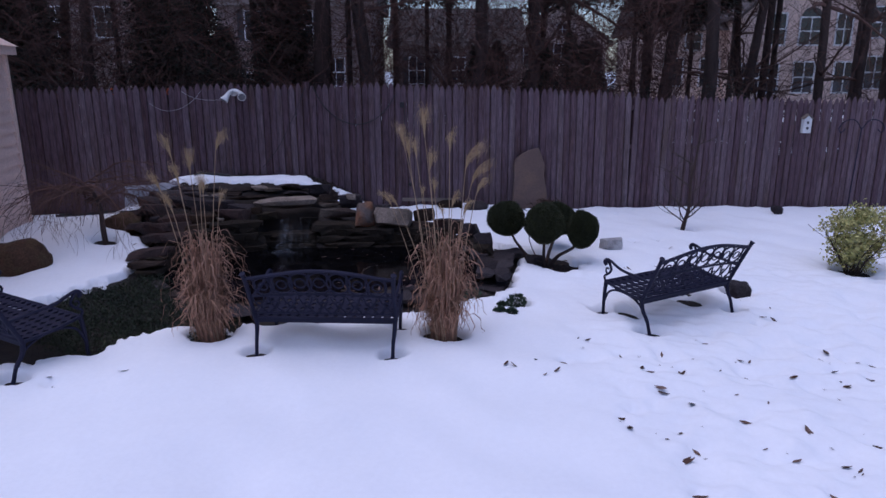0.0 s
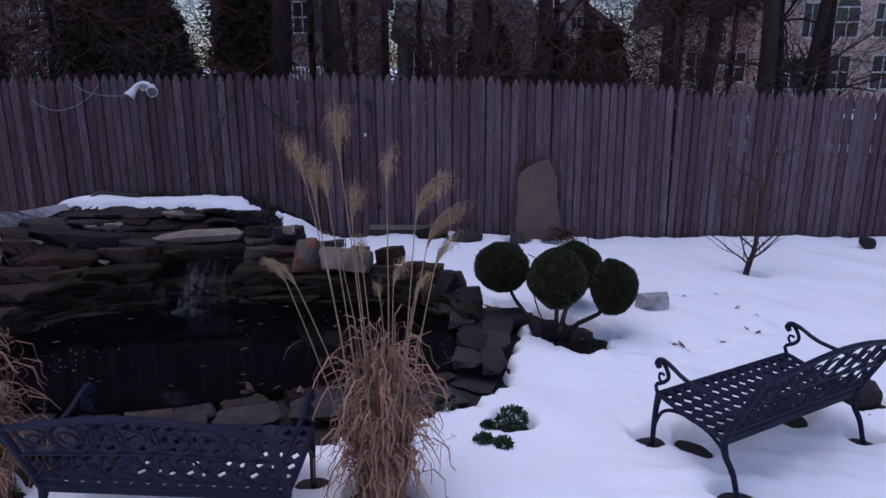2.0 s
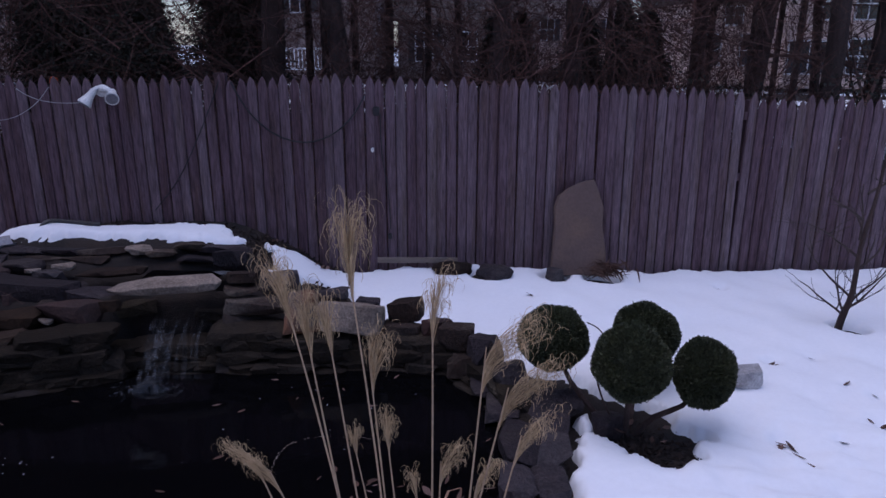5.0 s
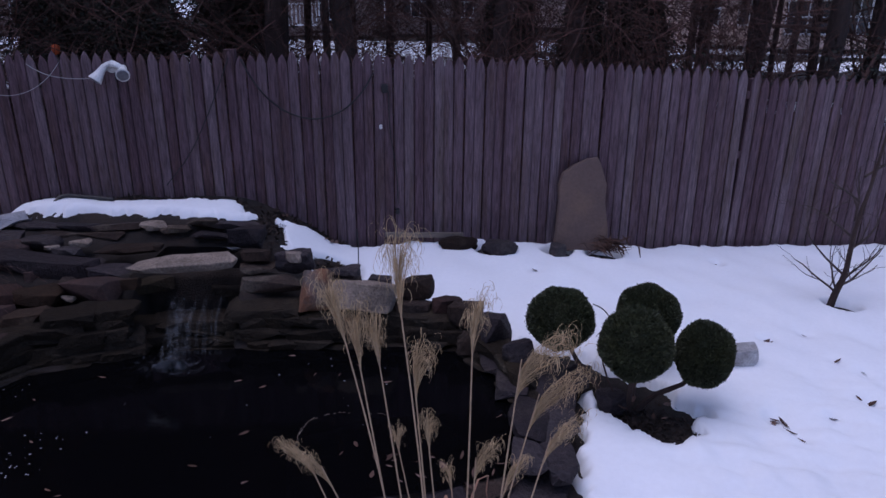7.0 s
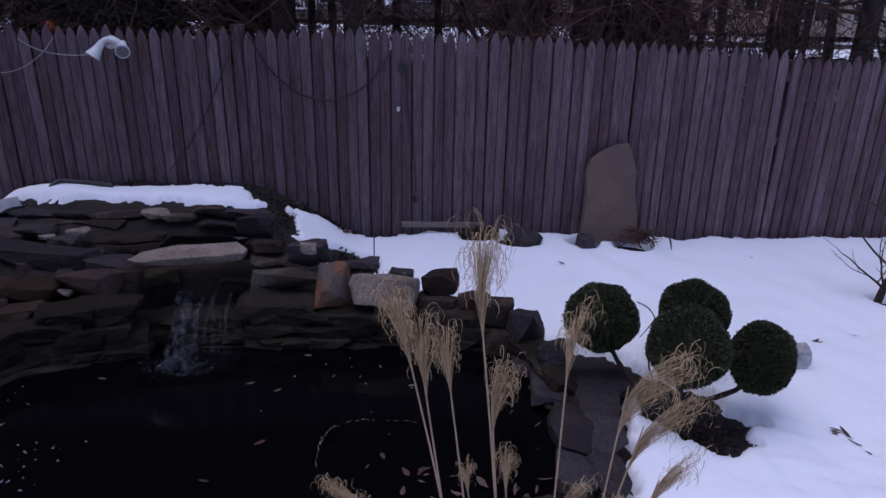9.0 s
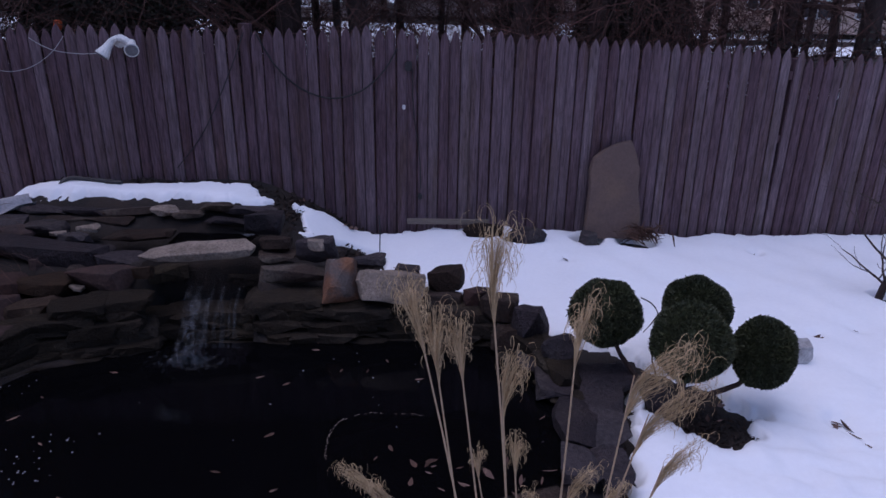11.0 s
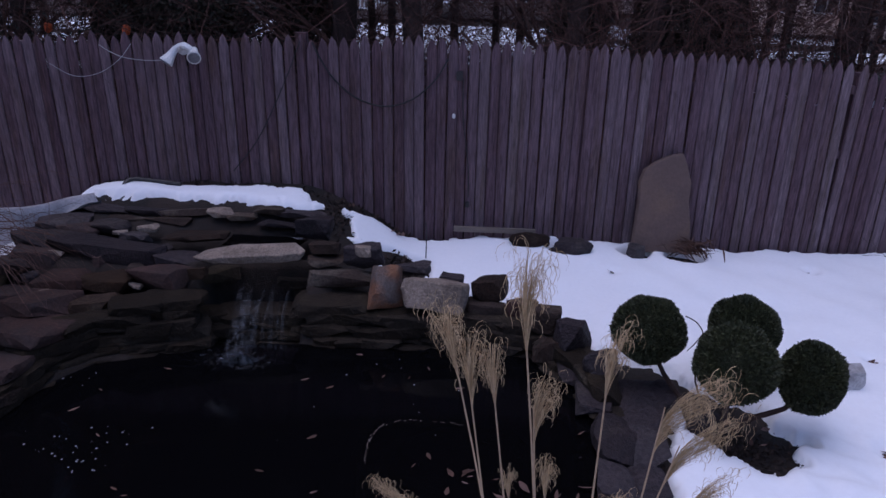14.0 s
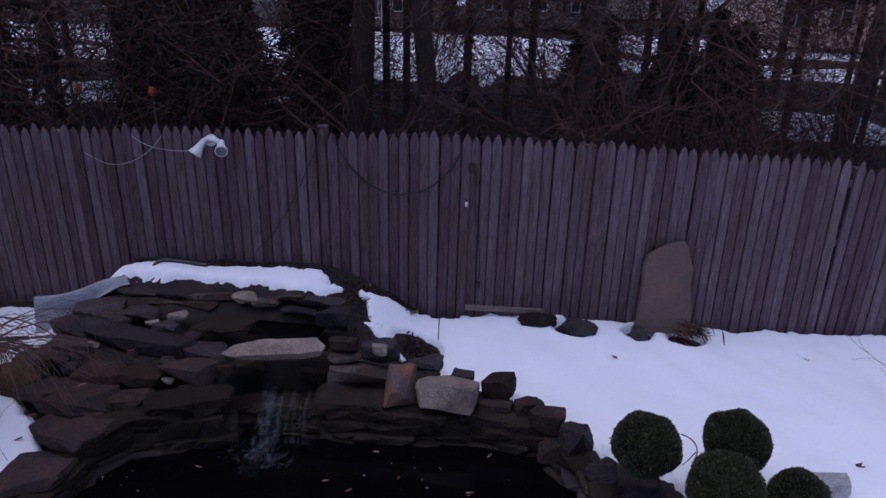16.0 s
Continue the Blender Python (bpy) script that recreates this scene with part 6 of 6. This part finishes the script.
for _ in range(90000):
    x0 = br.uniform(-22, 15)
    y0 = fence_y(x0) + br.uniform(1.6, 9.0)
    if 0.46 < x0 / y0 < 0.69 and br.random() < 0.93:
        continue
    p = Vector((x0, y0, 1.9 + 12.0 * br.random()))
    d = Vector((br.uniform(-1, 1), br.uniform(-1, 1), br.uniform(-.7, .9))).normalized()
    L = br.uniform(0.25, 1.1)
    q = p + d * L * 0.5 + Vector((br.uniform(-.1, .1), br.uniform(-.1, .1), br.uniform(-.1, .1)))
    w = br.uniform(0.004, 0.012) if p.z < 4.5 else br.uniform(0.010, 0.034)
    s.ribbon([p, q, q + d * L * 0.5 + Vector((0, 0, br.uniform(-.12, .12)))], [w, w * 0.8, w * 0.3], Vector((br.uniform(-1, 1), br.uniform(-1, 1), br.uniform(-1, 1))).normalized())
GAPS = [(-4.6, -3.4), (-3.0, -1.5), (-0.7, 0.15), (1.7, 2.5), (4.7, 7.8)]      # thinner stretches of the thicket
for _ in range(60000):
    x0 = br.uniform(-15, 13)
    y0 = fence_y(x0) + br.uniform(0.5, 6.5)
    z0 = 0.1 + 3.9 * br.random() ** 1.15
    thin = any(lo < x0 * 12.5 / y0 < hi for lo, hi in GAPS)
    if 4.7 < x0 * 12.5 / y0 < 8.7 and br.random() < 0.82:
        continue
    if thin and br.random() < (0.6 if z0 > 1.0 else 0.15):
        continue
    p = Vector((x0, y0, z0))
    d = Vector((br.uniform(-1, 1), br.uniform(-.6, .6), br.uniform(-.6, .9))).normalized()
    L, w = br.uniform(0.3, 1.0), br.uniform(0.003, 0.013) * (0.9 if thin else 1.0)
    q = p + d * L * 0.5 + Vector((br.uniform(-.12, .12), br.uniform(-.1, .1), br.uniform(-.12, .12)))
    s.ribbon([p, q, q + d * L * 0.5 + Vector((0, 0, br.uniform(-.15, .15)))], [w, w * 0.8, w * 0.3], Vector((br.uniform(-1, 1), br.uniform(-1, 1), br.uniform(-1, 1))).normalized())
for _ in range(20000):
    x0 = br.uniform(-22, 24)
    p = Vector((x0, br.uniform(17.5, 27), 0.1 + 3.4 * br.random() ** 1.4))
    if (0.36 < x0 / p.y < 0.69 or -0.35 < x0 / p.y < -0.27) and br.random() < 0.85:
        continue
    d = Vector((br.uniform(-1, 1), br.uniform(-.6, .6), br.uniform(-.5, 1.2))).normalized()
    L, w = br.uniform(0.5, 1.6), br.uniform(0.008, 0.028)
    q = p + d * L * 0.5 + Vector((br.uniform(-.2, .2), 0, br.uniform(-.15, .15)))
    s.ribbon([p, q, q + d * L * 0.5], [w, w * 0.8, w * 0.3], Vector((br.uniform(-1, 1), br.uniform(-1, 1), br.uniform(-1, 1))).normalized())
tagged(new("fine_twigs", s.data("fine_twigs", BRUSH)), "fine bare twigs of the tree crowns, with unseen upper ones added", "twigs", kind="stuff")
# ivy on trunks and fence top
s = Soup()
for cx_, cy_, cz_, rx_, rz_, n in [(-4.84, 11.8, 2.6, 0.9, 1.6, 3800), (-3.91, 11.6, 1.9, 0.8, 0.6, 2200), (2.94, 10.3, 1.3, 0.9, 0.4, 500), (-6.85, 10.6, 1.5, 1.4, 0.35, 2200), (4.6, 10.8, 1.5, 0.35, 0.35, 260)]:
    for _ in range(n):
        p = Vector((cx_ + br.gauss(0, rx_ * 0.5), cy_ + br.gauss(0, 0.3), cz_ + br.gauss(0, rz_ * 0.5)))
        d = Vector((br.uniform(-1, 1), br.uniform(-1, .2), br.uniform(-1, .6))).normalized()
        sd = Matrix.Rotation(br.uniform(0, 6.28), 3, d) @ d.orthogonal().normalized()
        L, w = br.uniform(0.03, 0.06), br.uniform(0.01, 0.02)
        s.add([p, p + d * L * 0.5 + sd * w, p + d * L, p + d * L * 0.5 - sd * w], [(0, 1, 2, 3)])
tagged(new("ivy", s.data("ivy", GREENS)), "dark green ivy climbing among the trees", "ivy", kind="stuff")


# ---- houses beyond the trees ----
def window(parent, u, z, w, h, shutters=False, arched=False):
    g = Soup()
    g.box((u - w / 2, -0.03, z), (u + w / 2, -0.012, z + h))
    if arched:
        g.add([(u + w / 2 * math.cos(math.pi * k / 10), -0.03, z + h + w / 2 * math.sin(math.pi * k / 10)) for k in range(11)], [tuple(range(10, -1, -1))])
    pane = part("window", g, GLASSD, parent, "dark window glass")
    f = Soup()
    for a, b, c, d in [(u - w / 2 - .08, u - w / 2, z - .08, z + h + .08), (u + w / 2, u + w / 2 + .08, z - .08, z + h + .08), (u - w / 2, u + w / 2, z - .08, z), (u - w / 2, u + w / 2, z + h, z + h + .08),
                       (u - .025, u + .025, z, z + h), (u - w / 2, u + w / 2, z + h * .48, z + h * .53)]:
        f.box((a, -0.07, c), (b, -0.02, d))
    part("window_frame", f, TRIMM, pane)
    if shutters:
        for q in (-1, 1):
            sh = Soup()
            sh.box((u + q * (w / 2 + .09) + min(0, q * .38), -0.06, z - .05), (u + q * (w / 2 + .09) + max(0, q * .38), -0.02, z + h + .05))
            part("shutter", sh, SHUT, pane)


def house(x, y, w, d, eave, ridge, turn, wall, label, windows, gable=True):
    h = thing("house", x, y, 0.1, turn, label, "house", "houses beyond the trees")
    s = Soup()
    a, b = -w / 2, w / 2
    if gable:
        s.add([(a, 0, 0), (b, 0, 0), (b, 0, eave), (0, 0, ridge), (a, 0, eave), (a, d, 0), (b, d, 0), (b, d, eave), (0, d, ridge), (a, d, eave)],
              [(0, 1, 2, 3, 4), (1, 6, 7, 2), (6, 5, 9, 8, 7), (5, 0, 4, 9)])
        part("wall", s, wall, h)
        for q in (-1, 1):
            s = Soup()
            e = Vector((q * (w / 2 + .35), 0, eave - .35 * (ridge - eave) / (w / 2)))
            t = Vector((0, 0, ridge))
            vs = [Vector((p.x, yy, p.z + zz)) for yy in (-.35, d + .35) for zz in (0.02, 0.2) for p in (e, t)]
            s.add(vs, [(0, 1, 3, 2), (4, 6, 7, 5), (2, 3, 7, 6), (0, 4, 5, 1), (0, 2, 6, 4)])
            part("roof", s, ROOFM, h)
    else:
        s.box((a, 0, 0), (b, d, eave))
        part("wall", s, wall, h)
        s = Soup()
        s.add([(a - .4, -.4, eave), (b + .4, -.4, eave), (b + .4, d / 2, ridge), (a - .4, d / 2, ridge), (a - .4, d + .4, eave), (b + .4, d + .4, eave)], [(0, 1, 2, 3), (3, 2, 5, 4), (0, 3, 4), (1, 5, 2), (0, 4, 5, 1)])
        part("roof", s, ROOFM, h)
    for args in windows:
        window(h, *args)
    return h


house(18.71, 36, 6.62, 9, 4.6, 7.6, 0, WALLM, "cream two-storey house gable with an arched window",
      [(0.2, 3.1, 1.1, 1.3, False, True), (-1.5, 3.1, 0.75, 1.5), (1.9, 3.1, 0.75, 1.5), (-2.2, 0.7, 1.9, 1.4), (0.1, 0.7, 1.0, 1.5), (2.2, 0.7, 1.0, 1.5)])
house(14.23, 38, 5.52, 8, 3.9, 6.6, 0, WALLM, "cream house wing with a dark roof", [(-1.6, 1.0, 1.0, 1.4), (0.4, 1.0, 1.0, 1.4), (-0.6, 2.9, 0.8, 0.8)], False)
house(25.5, 37, 7.36, 9, 5.4, 8.4, 0, WALLM, "cream two-storey house among trees", [(-2.4, 0.9, 1, 1.6, True), (0, 0.9, 1, 1.6, True), (-2.4, 3.5, 1, 1.5, True), (0, 3.5, 1, 1.5, True), (2.4, 3.5, 1, 1.5)])
house(9.6, 58, 7.82, 9, 4.2, 7.0, 0, WALLM, "pale distant house with a front gable", [(-2.4, 2.3, 1, 1.5, True), (0.2, 2.3, 1.2, 1.6, True), (2.6, 2.3, 1, 1.5, True), (0.2, 4.6, 0.8, 0.9)])
house(0.91, 45, 8.28, 9, 3.3, 6.0, 0, WALLG, "low beige house with shuttered windows", [(-2.6, 1.0, 0.95, 1.6, True), (0.0, 1.0, 0.95, 1.6), (2.4, 1.0, 0.95, 1.6, True)], False)
house(-8.9, 42, 9.2, 9, 5.5, 8.2, 0, WALLG, "beige house with a white deck railing", [(-2.4, 3.6, 1.0, 1.6, True), (0.6, 3.6, 1.0, 1.6, True), (-2.0, 0.9, 1.0, 1.6), (2.4, 0.9, 1.0, 1.6)], False)
house(-21.42, 38, 9.2, 9, 5.8, 9.0, 8, WALLG, "grey distant house behind trees", [(-2.5, 3.6, 1, 1.5), (0.5, 3.6, 1, 1.5), (3, 3.6, 1, 1.5), (0.5, 0.9, 1, 1.5)])
house(-35.62, 44, 11.04, 9, 5.8, 9.0, 12, WALLM, "pale distant house beyond the wood", [(-3, 3.6, 1, 1.5), (0.5, 3.6, 1, 1.5), (3, 3.6, 1, 1.5)], False)
house(39.25, 42, 11.04, 9, 5.8, 9.0, -10, WALLM, "cream distant house beyond the wood", [(-3, 3.6, 1, 1.5), (0.5, 3.6, 1, 1.5), (3, 3.6, 1, 1.5)], False)

deck = thing("deck_railing", -9.18, 38.5, 0.2, 0, "white painted deck railing of a distant house", "railing")
for zz in (0.55, 1.55):
    s = Soup()
    s.box((-2.6, 0, zz), (2.6, 0.09, zz + 0.09))
    part("rail", s, TRIMM, deck)
for k in range(27):
    s = Soup()
    s.box((-2.6 + 0.2 * k - 0.03, 0.02, 0 if k % 8 == 0 else 0.6), (-2.6 + 0.2 * k + 0.03, 0.07, 1.6))
    part("baluster", s, TRIMM, deck)

# chain-link fence in the wood
link = thing("chain_link_fence", -3.6, 16.0, -0.22, 0, "grey chain-link fence between the trees", "fence")
s = Soup()
for k in range(-14, 84):
    x0 = -4.2 + 0.1 * k
    for q in (-1, 1):
        a0, a1 = x0, x0 + q * 1.1
        s.ribbon([(a0, 0, 0.02), (a1, 0, 1.12)], [0.004, 0.004], Vector((1, 0, 0)))
tagged(part("wire_mesh", s, LINK, link), kind="stuff")
s = Soup()
s.tube([(-5.5, 0, 1.13), (4.5, 0, 1.13)], 0.018, 6)
part("top_rail", s, LINK, link)
for k in range(5):
    s = Soup()
    s.tube([(-5.4 + 2.4 * k, 0.02, 0), (-5.4 + 2.4 * k, 0.02, 1.18)], 0.024, 6)
    part("post", s, LINK, link)

for ox, oy, oz, sc in [(-5.65, 11.2, 1.5, 1.0), (-4.68, 11.2, 1.5, 1.0)]:
    pk = thing("orange_marker", ox, oy, -0.2, 0, "small orange plastic marker on a thin post", "marker", "orange markers")
    s = Soup()
    s.tube([(0, 0, 0), (0, 0, oz + 0.2)], 0.012, 6)
    part("post", s, WOODB, pk)
    s = Soup()
    s.tube([(0, -0.01, oz + 0.19), (0, -0.01, oz + 0.23), (0.01, -0.01, oz + 0.29), (0.015, -0.01, oz + 0.3)], [0.03, 0.05, 0.045, 0.02], 8)
    part("cap", s, ORANGE, pk)

# plain unseen wall added behind, cutting low sky light on the fence
s = Soup()
s.box((-9, -7.4, -0.4), (9, -7.0, 5.6))
tagged(new("unseen_wall_south", s.data("unseen_wall_south", SIDING)), "plain cream unseen wall added to close the garden and cut low sky light", "wall", kind="structure")
